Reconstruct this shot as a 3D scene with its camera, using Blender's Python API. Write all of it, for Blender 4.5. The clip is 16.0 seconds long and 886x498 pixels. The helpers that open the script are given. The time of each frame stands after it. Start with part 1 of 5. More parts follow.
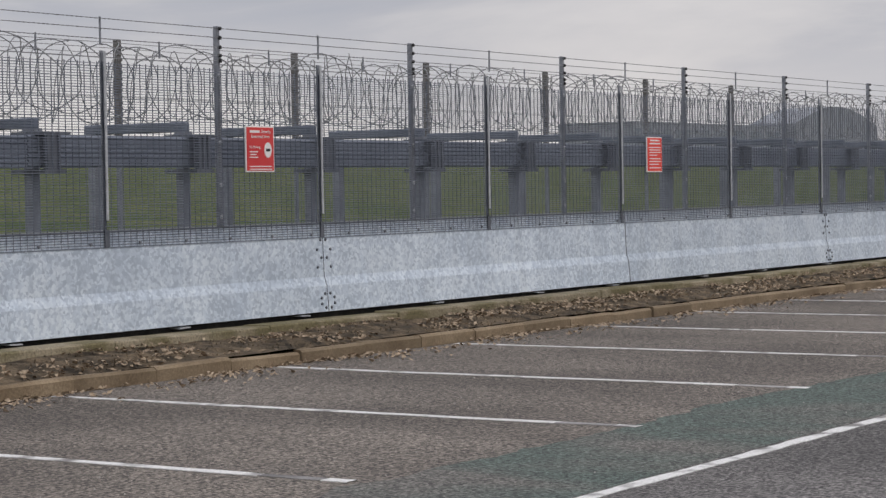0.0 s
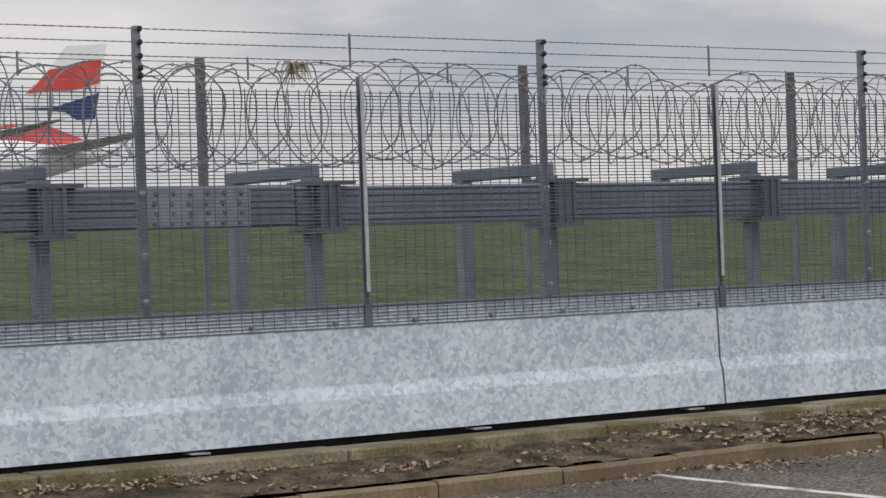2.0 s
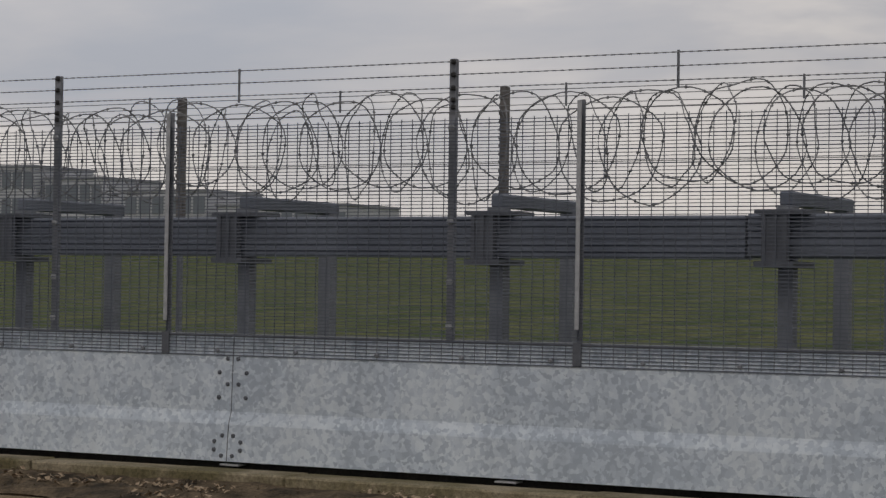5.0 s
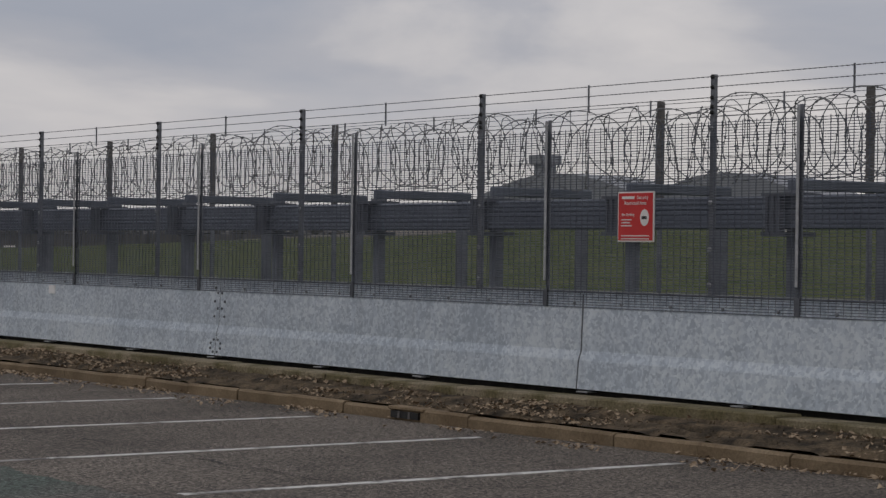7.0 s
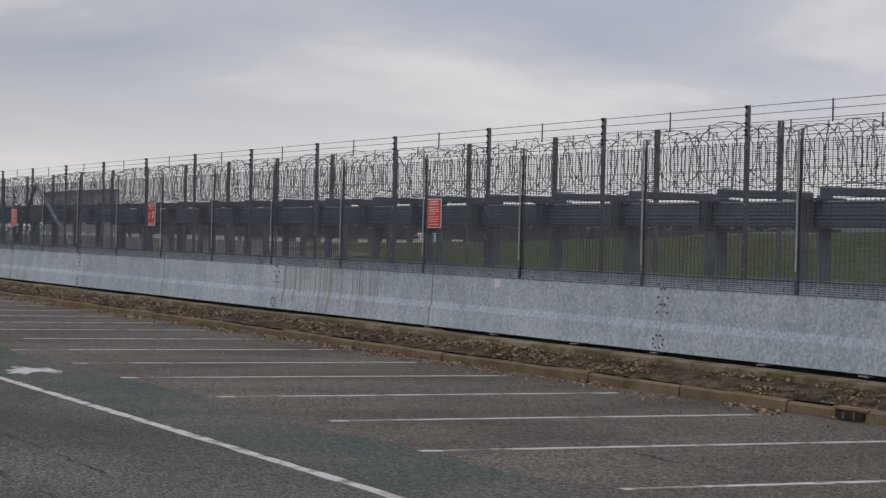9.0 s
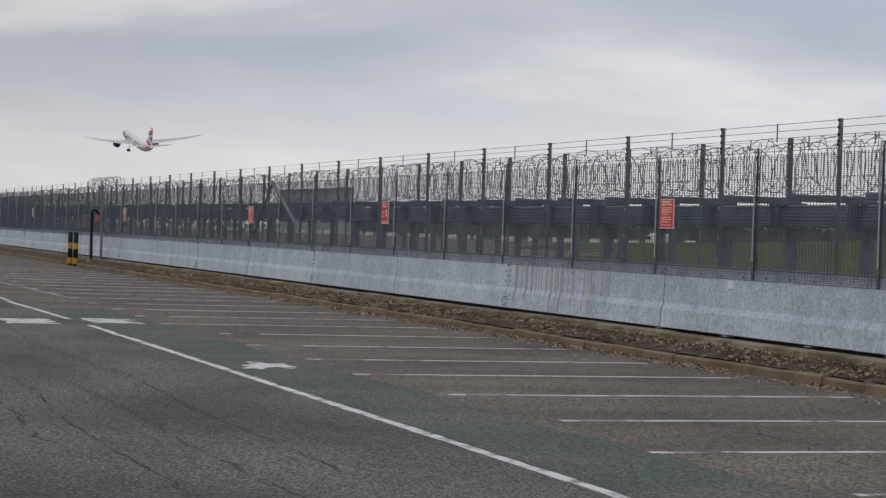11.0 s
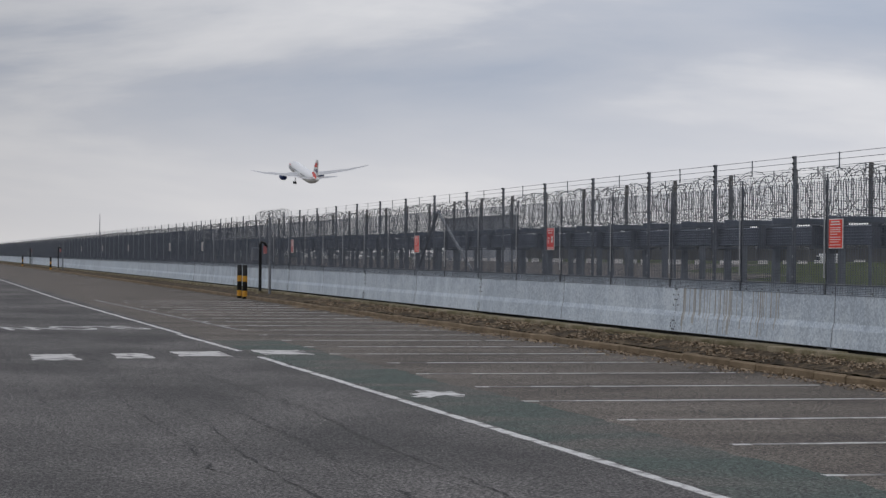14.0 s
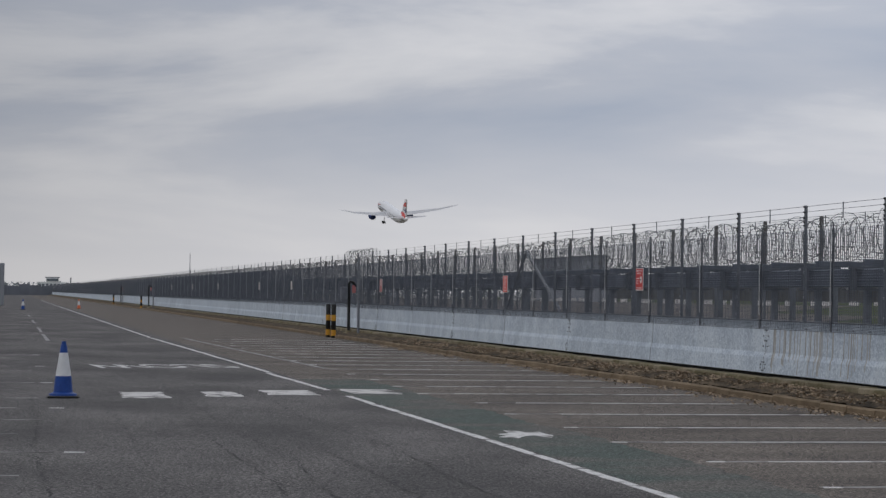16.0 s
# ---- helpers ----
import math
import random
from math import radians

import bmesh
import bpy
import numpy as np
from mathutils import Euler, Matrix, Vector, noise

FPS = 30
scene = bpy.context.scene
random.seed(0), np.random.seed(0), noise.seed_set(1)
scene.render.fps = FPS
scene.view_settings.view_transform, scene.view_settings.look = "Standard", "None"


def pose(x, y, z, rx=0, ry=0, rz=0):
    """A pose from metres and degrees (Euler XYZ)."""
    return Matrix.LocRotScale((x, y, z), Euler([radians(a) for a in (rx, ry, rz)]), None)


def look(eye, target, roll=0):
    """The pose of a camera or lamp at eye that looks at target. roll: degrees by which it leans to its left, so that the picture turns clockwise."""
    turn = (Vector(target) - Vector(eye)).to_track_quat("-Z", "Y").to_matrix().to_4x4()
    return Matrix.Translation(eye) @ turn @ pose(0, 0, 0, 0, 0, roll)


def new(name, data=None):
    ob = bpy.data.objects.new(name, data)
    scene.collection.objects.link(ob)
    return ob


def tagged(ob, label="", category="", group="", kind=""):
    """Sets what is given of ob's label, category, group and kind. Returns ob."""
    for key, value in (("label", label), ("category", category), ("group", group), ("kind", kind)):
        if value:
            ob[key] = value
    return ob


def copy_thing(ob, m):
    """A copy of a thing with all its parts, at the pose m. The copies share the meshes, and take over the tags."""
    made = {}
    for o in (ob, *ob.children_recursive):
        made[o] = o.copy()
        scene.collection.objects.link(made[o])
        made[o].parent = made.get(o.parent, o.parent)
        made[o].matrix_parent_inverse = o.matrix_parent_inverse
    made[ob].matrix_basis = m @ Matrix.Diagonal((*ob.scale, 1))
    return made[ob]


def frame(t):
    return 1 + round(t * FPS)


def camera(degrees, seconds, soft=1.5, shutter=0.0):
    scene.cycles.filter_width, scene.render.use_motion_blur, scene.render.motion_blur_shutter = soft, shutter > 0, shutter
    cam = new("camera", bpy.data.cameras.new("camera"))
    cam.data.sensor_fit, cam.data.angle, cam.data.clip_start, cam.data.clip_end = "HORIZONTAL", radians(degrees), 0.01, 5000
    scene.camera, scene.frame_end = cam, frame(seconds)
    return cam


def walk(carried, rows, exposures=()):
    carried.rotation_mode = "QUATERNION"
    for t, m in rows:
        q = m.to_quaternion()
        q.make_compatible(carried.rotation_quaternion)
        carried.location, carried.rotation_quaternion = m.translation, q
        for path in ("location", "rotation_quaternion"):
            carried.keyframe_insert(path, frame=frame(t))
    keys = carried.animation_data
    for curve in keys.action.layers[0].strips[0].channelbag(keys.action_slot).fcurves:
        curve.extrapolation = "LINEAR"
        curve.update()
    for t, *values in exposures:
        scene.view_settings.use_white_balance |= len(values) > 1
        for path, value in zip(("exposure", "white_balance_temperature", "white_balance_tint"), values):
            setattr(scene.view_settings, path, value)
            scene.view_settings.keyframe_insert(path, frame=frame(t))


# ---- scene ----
cam = camera(23.26, 16.0, soft=1.4)
EYE_HEIGHT = 1.43


def aim(yaw, pitch, roll):
    """The pose of the eye: degrees to the right of the fence's normal, upwards, and leaning."""
    return pose(0, 0, EYE_HEIGHT, 0, 0, -yaw) @ pose(0, 0, 0, pitch) @ pose(0, 0, 0, 0, roll) @ pose(0, 0, 0, 90)


ROWS = [
    (0.0, 57.584, -1.638, 0.907), (0.5, 56.697, -1.574, 1.403), (1.0, 48.574, -0.941, 1.793),
    (1.5, 40.298, -0.041, 2.086), (2.0, 34.060, 0.131, 1.986), (2.5, 25.522, 0.353, 2.176),
    (3.0, 15.594, 0.981, 1.939), (3.5, 2.384, 1.636, 0.846), (4.0, -8.694, 1.316, -0.086),
    (4.2, -12.877, 1.257, -0.217), (6.3, -47.544, 0.451, -1.025), (6.5, -49.378, 0.400, -0.852),
    (7.0, -53.908, 0.091, -0.792), (7.5, -57.775, -0.030, -0.673), (8.0, -60.946, -0.217, -0.415),
    (8.5, -63.017, -0.196, -0.580), (9.0, -65.664, -0.230, -1.322), (9.5, -67.417, -0.308, -1.585),
    (10.0, -68.780, -0.370, -1.581), (10.2, -69.710, -0.420, -1.750), (12.3, -73.425, -0.302, -1.292),
    (12.5, -73.864, -0.266, -1.230), (13.0, -74.860, -0.032, -1.118), (13.5, -75.485, 0.095, -0.853),
    (14.0, -76.255, 0.213, -0.561), (14.5, -76.956, 0.624, -0.407), (15.0, -77.283, 0.750, -0.513),
    (15.5, -78.210, 1.186, -0.625), (16.0, -78.623, 1.246, -0.814)]
walk(cam, [(t, aim(a, b, c)) for t, a, b, c in ROWS],
     exposures=[(0.0, -0.45, 6700, 12), (1.0, -0.50, 6700, 11), (1.5, -0.46, 6650, 10), (2.0, -0.40, 6750, 10), (2.5, -0.26, 6900, 9), (3.0, -0.28, 7050, 10), (3.5, -0.47, 7200, 10),
                (4.2, -0.95, 7250, 12), (6.3, -1.47, 6850, 11), (7.0, -1.50, 6800, 12), (7.5, -1.40, 6750, 11), (8.0, -1.32, 6700, 11), (10.0, -1.12, 6600, 10), (12.5, -1.06, 6500, 10), (16.0, -1.23, 6400, 10)])

# ---- world and sun: a bright overcast sky ----
world = bpy.data.worlds.new("overcast_sky")
scene.world = world
world.use_nodes = True
wn, wl = world.node_tree.nodes, world.node_tree.links
wn.clear()


def wnode(kind, **values):
    n = wn.new(kind)
    for k, v in values.items():
        n.inputs[k].default_value = v
    return n


SUN_UP, SUN_TURN, THIN_TURN = 40.0, 165.0, -48.0
w_out = wnode("ShaderNodeOutputWorld")
w_bg = wnode("ShaderNodeBackground", Strength=1.0)
w_sky = wn.new("ShaderNodeTexSky")
w_sky.sky_type, w_sky.sun_disc = "NISHITA", False
w_sky.sun_elevation, w_sky.sun_rotation = radians(SUN_UP), radians(SUN_TURN)
w_skydim = wn.new("ShaderNodeVectorMath")
w_skydim.operation = "SCALE"
w_skydim.inputs["Scale"].default_value = 0.06
w_co = wn.new("ShaderNodeTexCoord")
w_map = wn.new("ShaderNodeMapping")
w_map.inputs["Scale"].default_value = (1.0, 1.0, 4.6)
w_map.inputs["Rotation"].default_value = (0.0, 0.0, radians(20))
w_n1 = wnode("ShaderNodeTexNoise", Scale=3.3, Detail=10.0, Roughness=0.53, Distortion=0.3)
w_r1 = wn.new("ShaderNodeValToRGB")
w_r1.color_ramp.elements[0].position, w_r1.color_ramp.elements[0].color = 0.34, (0.415, 0.46, 0.55, 1)
w_r1.color_ramp.elements[1].position, w_r1.color_ramp.elements[1].color = 0.68, (0.79, 0.785, 0.80, 1)
for at, tone in ((0.47, (0.51, 0.535, 0.60, 1)), (0.535, (0.63, 0.64, 0.68, 1))):
    w_r1.color_ramp.elements.new(at).color = tone
w_sep = wn.new("ShaderNodeSeparateXYZ")
w_band = wnode("ShaderNodeMapRange")
for k, v in (("From Min", 0.0), ("From Max", 0.085), ("To Min", 0.9), ("To Max", 0.0)):
    w_band.inputs[k].default_value = v
w_low = wn.new("ShaderNodeMix")
w_low.data_type = "RGBA"
w_low.inputs["B"].default_value = (0.84, 0.82, 0.82, 1)
w_up = wnode("ShaderNodeMapRange")
for k, v in (("From Min", 0.1), ("From Max", 1.0), ("To Min", 1.0), ("To Max", 2.3)):
    w_up.inputs[k].default_value = v
w_mul = wn.new("ShaderNodeVectorMath")
w_mul.operation = "SCALE"
# the cloud is thinner, and brighter, over the far side of the airfield
w_dot = wn.new("ShaderNodeVectorMath")
w_dot.operation = "DOT_PRODUCT"
w_dot.inputs[1].default_value = (math.sin(radians(THIN_TURN)), math.cos(radians(THIN_TURN)), 0.0)
w_glow = wnode("ShaderNodeMapRange")
w_glow.interpolation_type = "SMOOTHSTEP"
for k, v in (("From Min", 0.57), ("From Max", 0.99), ("To Min", 1.25), ("To Max", 2.35)):
    w_glow.inputs[k].default_value = v
w_gain = wn.new("ShaderNodeMath")
w_gain.operation = "MULTIPLY"
wl.new(w_co.outputs["Generated"], w_dot.inputs[0])
wl.new(w_dot.outputs["Value"], w_glow.inputs["Value"])
wl.new(w_glow.outputs["Result"], w_gain.inputs[0])
wl.new(w_up.outputs["Result"], w_gain.inputs[1])
w_mix = wn.new("ShaderNodeMix")
w_mix.data_type = "RGBA"
w_mix.inputs["Factor"].default_value = 0.93
wl.new(w_co.outputs["Generated"], w_map.inputs["Vector"])
wl.new(w_map.outputs["Vector"], w_n1.inputs["Vector"])
wl.new(w_n1.outputs["Fac"], w_r1.inputs["Fac"])
wl.new(w_co.outputs["Generated"], w_sep.inputs["Vector"])
wl.new(w_sep.outputs["Z"], w_band.inputs["Value"])
wl.new(w_sep.outputs["Z"], w_up.inputs["Value"])
wl.new(w_band.outputs["Result"], w_low.inputs["Factor"])
wl.new(w_r1.outputs["Color"], w_low.inputs["A"])
wl.new(w_low.outputs["Result"], w_mul.inputs[0])
wl.new(w_gain.outputs["Value"], w_mul.inputs["Scale"])
wl.new(w_sky.outputs["Color"], w_skydim.inputs[0])
wl.new(w_skydim.outputs["Vector"], w_mix.inputs["A"])
wl.new(w_mul.outputs["Vector"], w_mix.inputs["B"])
wl.new(w_mix.outputs["Result"], w_bg.inputs["Color"])
wl.new(w_bg.outputs["Background"], w_out.inputs["Surface"])

sun_data = bpy.data.lights.new("sun", "SUN")
sun_data.energy, sun_data.angle, sun_data.color = 0.7, radians(25), (1.0, 0.97, 0.93)
sun = new("sun", sun_data)
sun.matrix_world = look((100 * math.sin(radians(SUN_TURN)), 100 * math.cos(radians(SUN_TURN)), 84), (0, 0, 0))


# ---- materials ----
def material(name, base, rough=0.6, metal=0.0, second=None, scale=3.0, spread=(0.35, 0.65), detail=4.0,
             grain=0.0, grain_scale=80.0, bump=0.0, bump_scale=60.0, voronoi=False, stretch=(1, 1, 1), random_value=0.0, spec=0.4, chips=0.0):
    m = bpy.data.materials.new(name)
    m.use_nodes = True
    n, l = m.node_tree.nodes, m.node_tree.links
    b = n["Principled BSDF"]
    b.inputs["Roughness"].default_value, b.inputs["Metallic"].default_value = rough, metal
    b.inputs["Specular IOR Level"].default_value = spec
    b.inputs["Base Color"].default_value = (*base, 1)
    co = n.new("ShaderNodeTexCoord")
    mp = n.new("ShaderNodeMapping")
    mp.inputs["Scale"].default_value = stretch
    geo = n.new("ShaderNodeNewGeometry")
    l.new(geo.outputs["Position"], mp.inputs["Vector"])
    col = None
    if second:
        if voronoi:
            t = n.new("ShaderNodeTexVoronoi")
            t.inputs["Scale"].default_value = scale
            src = t.outputs["Color"]
            bw = n.new("ShaderNodeRGBToBW")
            l.new(src, bw.inputs["Color"])
            src = bw.outputs["Val"]
        else:
            t = n.new("ShaderNodeTexNoise")
            t.inputs["Scale"].default_value, t.inputs["Detail"].default_value = scale, detail
            src = t.outputs["Fac"]
        l.new(mp.outputs["Vector"], t.inputs["Vector"])
        r = n.new("ShaderNodeValToRGB")
        e = r.color_ramp.elements
        e[0].position, e[0].color, e[1].position, e[1].color = spread[0], (*base, 1), spread[1], (*second, 1)
        l.new(src, r.inputs["Fac"])
        col = r.outputs["Color"]
    if grain:
        t2 = n.new("ShaderNodeTexNoise")
        t2.inputs["Scale"].default_value, t2.inputs["Detail"].default_value = grain_scale, 6.0
        t2.inputs["Roughness"].default_value = 0.72
        l.new(mp.outputs["Vector"], t2.inputs["Vector"])
        mr = n.new("ShaderNodeMapRange")
        for k, v in (("From Min", 0.34), ("From Max", 0.66), ("To Min", 1 - grain), ("To Max", 1 + grain)):
            mr.inputs[k].default_value = v
        l.new(t2.outputs["Fac"], mr.inputs["Value"])
        sc = n.new("ShaderNodeVectorMath")
        sc.operation = "SCALE"
        if col:
            l.new(col, sc.inputs[0])
        else:
            sc.inputs[0].default_value = base
        l.new(mr.outputs["Result"], sc.inputs["Scale"])
        col = sc.outputs["Vector"]
    if chips:
        # single stones in the surface, some pale and some dark
        vo = n.new("ShaderNodeTexVoronoi")
        vo.inputs["Scale"].default_value = 58.0
        l.new(geo.outputs["Position"], vo.inputs["Vector"])
        bw = n.new("ShaderNodeSeparateColor")
        l.new(vo.outputs["Color"], bw.inputs["Color"])
        cr = n.new("ShaderNodeMapRange")
        for k, v in (("From Min", 0.0), ("From Max", 1.0), ("To Min", 1 - chips * 0.9), ("To Max", 1 + chips)):
            cr.inputs[k].default_value = v
        l.new(bw.outputs["Red"], cr.inputs["Value"])
        sc = n.new("ShaderNodeVectorMath")
        sc.operation = "SCALE"
        l.new(col, sc.inputs[0])
        l.new(cr.outputs["Result"], sc.inputs["Scale"])
        col = sc.outputs["Vector"]
    if random_value:
        oi = n.new("ShaderNodeObjectInfo")
        mr = n.new("ShaderNodeMapRange")
        mr.inputs["To Min"].default_value, mr.inputs["To Max"].default_value = 1 - random_value, 1 + random_value
        l.new(oi.outputs["Random"], mr.inputs["Value"])
        sc = n.new("ShaderNodeVectorMath")
        sc.operation = "SCALE"
        if col:
            l.new(col, sc.inputs[0])
        else:
            sc.inputs[0].default_value = base
        l.new(mr.outputs["Result"], sc.inputs["Scale"])
        col = sc.outputs["Vector"]
    if col:
        l.new(col, b.inputs["Base Color"])
    if bump:
        t3 = n.new("ShaderNodeTexNoise")
        t3.inputs["Scale"].default_value, t3.inputs["Detail"].default_value = bump_scale, 4.0
        l.new(mp.outputs["Vector"], t3.inputs["Vector"])
        bp = n.new("ShaderNodeBump")
        bp.inputs["Strength"].default_value, bp.inputs["Distance"].default_value = bump, 0.01
        l.new(t3.outputs["Fac"], bp.inputs["Height"])
        l.new(bp.outputs["Normal"], b.inputs["Normal"])
    return m


def spangled(name, dark, mid, light):
    """Zinc spangle: ragged crisp-edged flakes, with broad duller areas and faint runs down the face."""
    m = bpy.data.materials.new(name)
    m.use_nodes = True
    n, l = m.node_tree.nodes, m.node_tree.links
    b = n["Principled BSDF"]
    b.inputs["Metallic"].default_value, b.inputs["Specular IOR Level"].default_value = 0.1, 0.4
    geo = n.new("ShaderNodeNewGeometry")
    warp = n.new("ShaderNodeTexNoise")
    warp.inputs["Scale"].default_value, warp.inputs["Detail"].default_value = 24.0, 4.0
    l.new(geo.outputs["Position"], warp.inputs["Vector"])
    amount = n.new("ShaderNodeVectorMath")
    amount.operation = "SCALE"
    amount.inputs["Scale"].default_value = 0.06
    l.new(warp.outputs["Color"], amount.inputs[0])
    moved = n.new("ShaderNodeVectorMath")
    l.new(geo.outputs["Position"], moved.inputs[0])
    l.new(amount.outputs["Vector"], moved.inputs[1])
    flake = n.new("ShaderNodeTexVoronoi")
    flake.inputs["Scale"].default_value = 36.0
    l.new(moved.outputs["Vector"], flake.inputs["Vector"])
    one = n.new("ShaderNodeSeparateColor")
    l.new(flake.outputs["Color"], one.inputs["Color"])
    broad = n.new("ShaderNodeTexNoise")
    broad.inputs["Scale"].default_value, broad.inputs["Detail"].default_value = 1.7, 5.0
    l.new(geo.outputs["Position"], broad.inputs["Vector"])
    both = n.new("ShaderNodeMath")
    both.operation = "MULTIPLY_ADD"
    both.inputs[1].default_value, both.inputs[2].default_value = 0.55, 0.0
    l.new(one.outputs["Red"], both.inputs[0])
    total = n.new("ShaderNodeMath")
    total.operation = "MULTIPLY_ADD"
    total.inputs[1].default_value = 0.9
    l.new(broad.outputs["Fac"], total.inputs[0])
    l.new(both.outputs["Value"], total.inputs[2])
    ramp = n.new("ShaderNodeValToRGB")
    e = ramp.color_ramp.elements
    e[0].position, e[0].color, e[1].position, e[1].color = 0.48, (*dark, 1), 1.0, (*light, 1)
    e.new(0.72).color = (*mid, 1)
    l.new(total.outputs["Value"], ramp.inputs["Fac"])
    stretch = n.new("ShaderNodeMapping")
    stretch.inputs["Scale"].default_value = (5.0, 5.0, 0.35)
    l.new(geo.outputs["Position"], stretch.inputs["Vector"])
    runs = n.new("ShaderNodeTexNoise")
    runs.inputs["Scale"].default_value, runs.inputs["Detail"].default_value = 1.6, 5.0
    l.new(stretch.outputs["Vector"], runs.inputs["Vector"])
    tone = n.new("ShaderNodeMapRange")
    for k, v in (("From Min", 0.3), ("From Max", 0.7), ("To Min", 0.93), ("To Max", 1.05)):
        tone.inputs[k].default_value = v
    l.new(runs.outputs["Fac"], tone.inputs["Value"])
    own = n.new("ShaderNodeObjectInfo")
    shift = n.new("ShaderNodeMapRange")
    shift.inputs["To Min"].default_value, shift.inputs["To Max"].default_value = 0.95, 1.05
    l.new(own.outputs["Random"], shift.inputs["Value"])
    gain = n.new("ShaderNodeMath")
    gain.operation = "MULTIPLY"
    l.new(tone.outputs["Result"], gain.inputs[0])
    l.new(shift.outputs["Result"], gain.inputs[1])
    out = n.new("ShaderNodeVectorMath")
    out.operation = "SCALE"
    l.new(ramp.outputs["Color"], out.inputs[0])
    l.new(gain.outputs["Value"], out.inputs["Scale"])
    l.new(out.outputs["Vector"], b.inputs["Base Color"])
    shine = n.new("ShaderNodeMapRange")
    shine.inputs["To Min"].default_value, shine.inputs["To Max"].default_value = 0.48, 0.68
    l.new(one.outputs["Green"], shine.inputs["Value"])
    l.new(shine.outputs["Result"], b.inputs["Roughness"])
    return m


ASPHALT = material("asphalt_car_park", (0.092, 0.078, 0.066), 0.9, second=(0.156, 0.134, 0.113), scale=0.7, detail=11, stretch=(1, 0.5, 1), grain=0.95, grain_scale=62, bump=0.5, bump_scale=90, chips=0.9)
ASPHALT_DARK = material("asphalt_road", (0.060, 0.056, 0.054), 0.88, second=(0.130, 0.121, 0.115), stretch=(0.45, 0.8, 1), scale=0.55, detail=12, spread=(0.37, 0.66), grain=0.9, grain_scale=62, bump=0.4, bump_scale=90, chips=0.85)
GREEN = material("green_walkway_paint", (0.064, 0.084, 0.072), 0.85, second=(0.106, 0.100, 0.089), scale=0.8, detail=12, spread=(0.44, 0.60), grain=0.9, grain_scale=62, stretch=(1, 0.5, 1), bump=0.4, bump_scale=90, chips=0.8)
PAINT = material("worn_white_road_paint", (0.66, 0.65, 0.63), 0.8, second=(0.20, 0.19, 0.18), scale=4.5, detail=13, spread=(0.52, 0.66), grain=0.25, grain_scale=60)
PAINT_PATCH = material("mostly_worn_road_paint", (0.10, 0.095, 0.09), 0.85, second=(0.60, 0.58, 0.56), scale=2.6, detail=10, spread=(0.38, 0.48), grain=0.2, grain_scale=40)
PAINT_FAINT = material("faded_road_paint", (0.36, 0.35, 0.34), 0.85, second=(0.14, 0.135, 0.13), scale=1.6, detail=10, spread=(0.42, 0.62), grain=0.2, grain_scale=60)
GRASS = material("mown_grass", (0.038, 0.061, 0.014), 0.95, second=(0.094, 0.102, 0.034), scale=0.8, detail=12, spread=(0.38, 0.64), grain=0.75, grain_scale=9, stretch=(1, 0.45, 1), spec=0.1)
SOIL = material("verge_soil", (0.042, 0.034, 0.025), 0.95, second=(0.160, 0.120, 0.078), scale=5, detail=10, grain=0.4, grain_scale=40, bump=0.9, bump_scale=25, spec=0.2)
KERB = material("old_concrete_kerb", (0.165, 0.118, 0.071), 0.92, second=(0.265, 0.20, 0.128), scale=2.0, detail=9, grain=0.25, grain_scale=45, bump=0.5, random_value=0.14)
EDGING = material("mossy_concrete_edging", (0.158, 0.134, 0.070), 0.92, second=(0.31, 0.262, 0.18), scale=2.4, detail=11, spread=(0.42, 0.62), grain=0.4, grain_scale=45, bump=0.5, random_value=0.12)
GALV = spangled("galvanised_steel", (0.43, 0.495, 0.57), (0.56, 0.63, 0.705), (0.70, 0.765, 0.82))
GALV_POST = material("galvanised_bar", (0.40, 0.41, 0.43), 0.5, 0.3, second=(0.52, 0.53, 0.55), scale=14, grain=0.1, grain_scale=30)
POST_GREY = material("weathered_grey_post", (0.185, 0.197, 0.222), 0.6, 0.2, second=(0.265, 0.277, 0.303), scale=8, grain=0.15, grain_scale=30)
WIRE = material("grey_mesh_wire", (0.122, 0.137, 0.170), 0.6, 0.2, second=(0.168, 0.187, 0.226), scale=3)
RAZOR = material("dark_razor_wire", (0.15, 0.155, 0.165), 0.55, 0.3, second=(0.30, 0.305, 0.315), scale=9)
BEAM = material("grey_steel_beam", (0.122, 0.140, 0.178), 0.55, 0.2, second=(0.178, 0.200, 0.242), scale=1.5, detail=8, grain=0.12, grain_scale=25)
BEAM_DARK = material("dark_steel_bracket", (0.095, 0.104, 0.122), 0.6, 0.2, second=(0.142, 0.152, 0.174), scale=6, grain=0.15, grain_scale=30)
LEG = material("grey_steel_leg", (0.17, 0.182, 0.21), 0.6, 0.2, second=(0.235, 0.25, 0.278), scale=4, grain=0.15, grain_scale=25)
# near-black base colour that paints the shade of the gap below the barrier
GAP_SHADE = material("painted_gap_shade", (0.022, 0.021, 0.020), 0.9, second=(0.045, 0.042, 0.038), scale=6, grain=0.3, grain_scale=40)
RUSTY = material("brown_weathered_post", (0.11, 0.103, 0.102), 0.8, second=(0.19, 0.178, 0.172), scale=12, grain=0.25, grain_scale=40)
BLACK = material("black_plastic", (0.015, 0.015, 0.016), 0.5, second=(0.03, 0.03, 0.03), scale=20)
RED = material("red_sign_face", (0.62, 0.035, 0.04), 0.45, second=(0.70, 0.06, 0.055), scale=3)
ORANGE_RED = material("faded_red_sign_face", (0.82, 0.055, 0.035), 0.5, second=(0.86, 0.08, 0.05), scale=3)
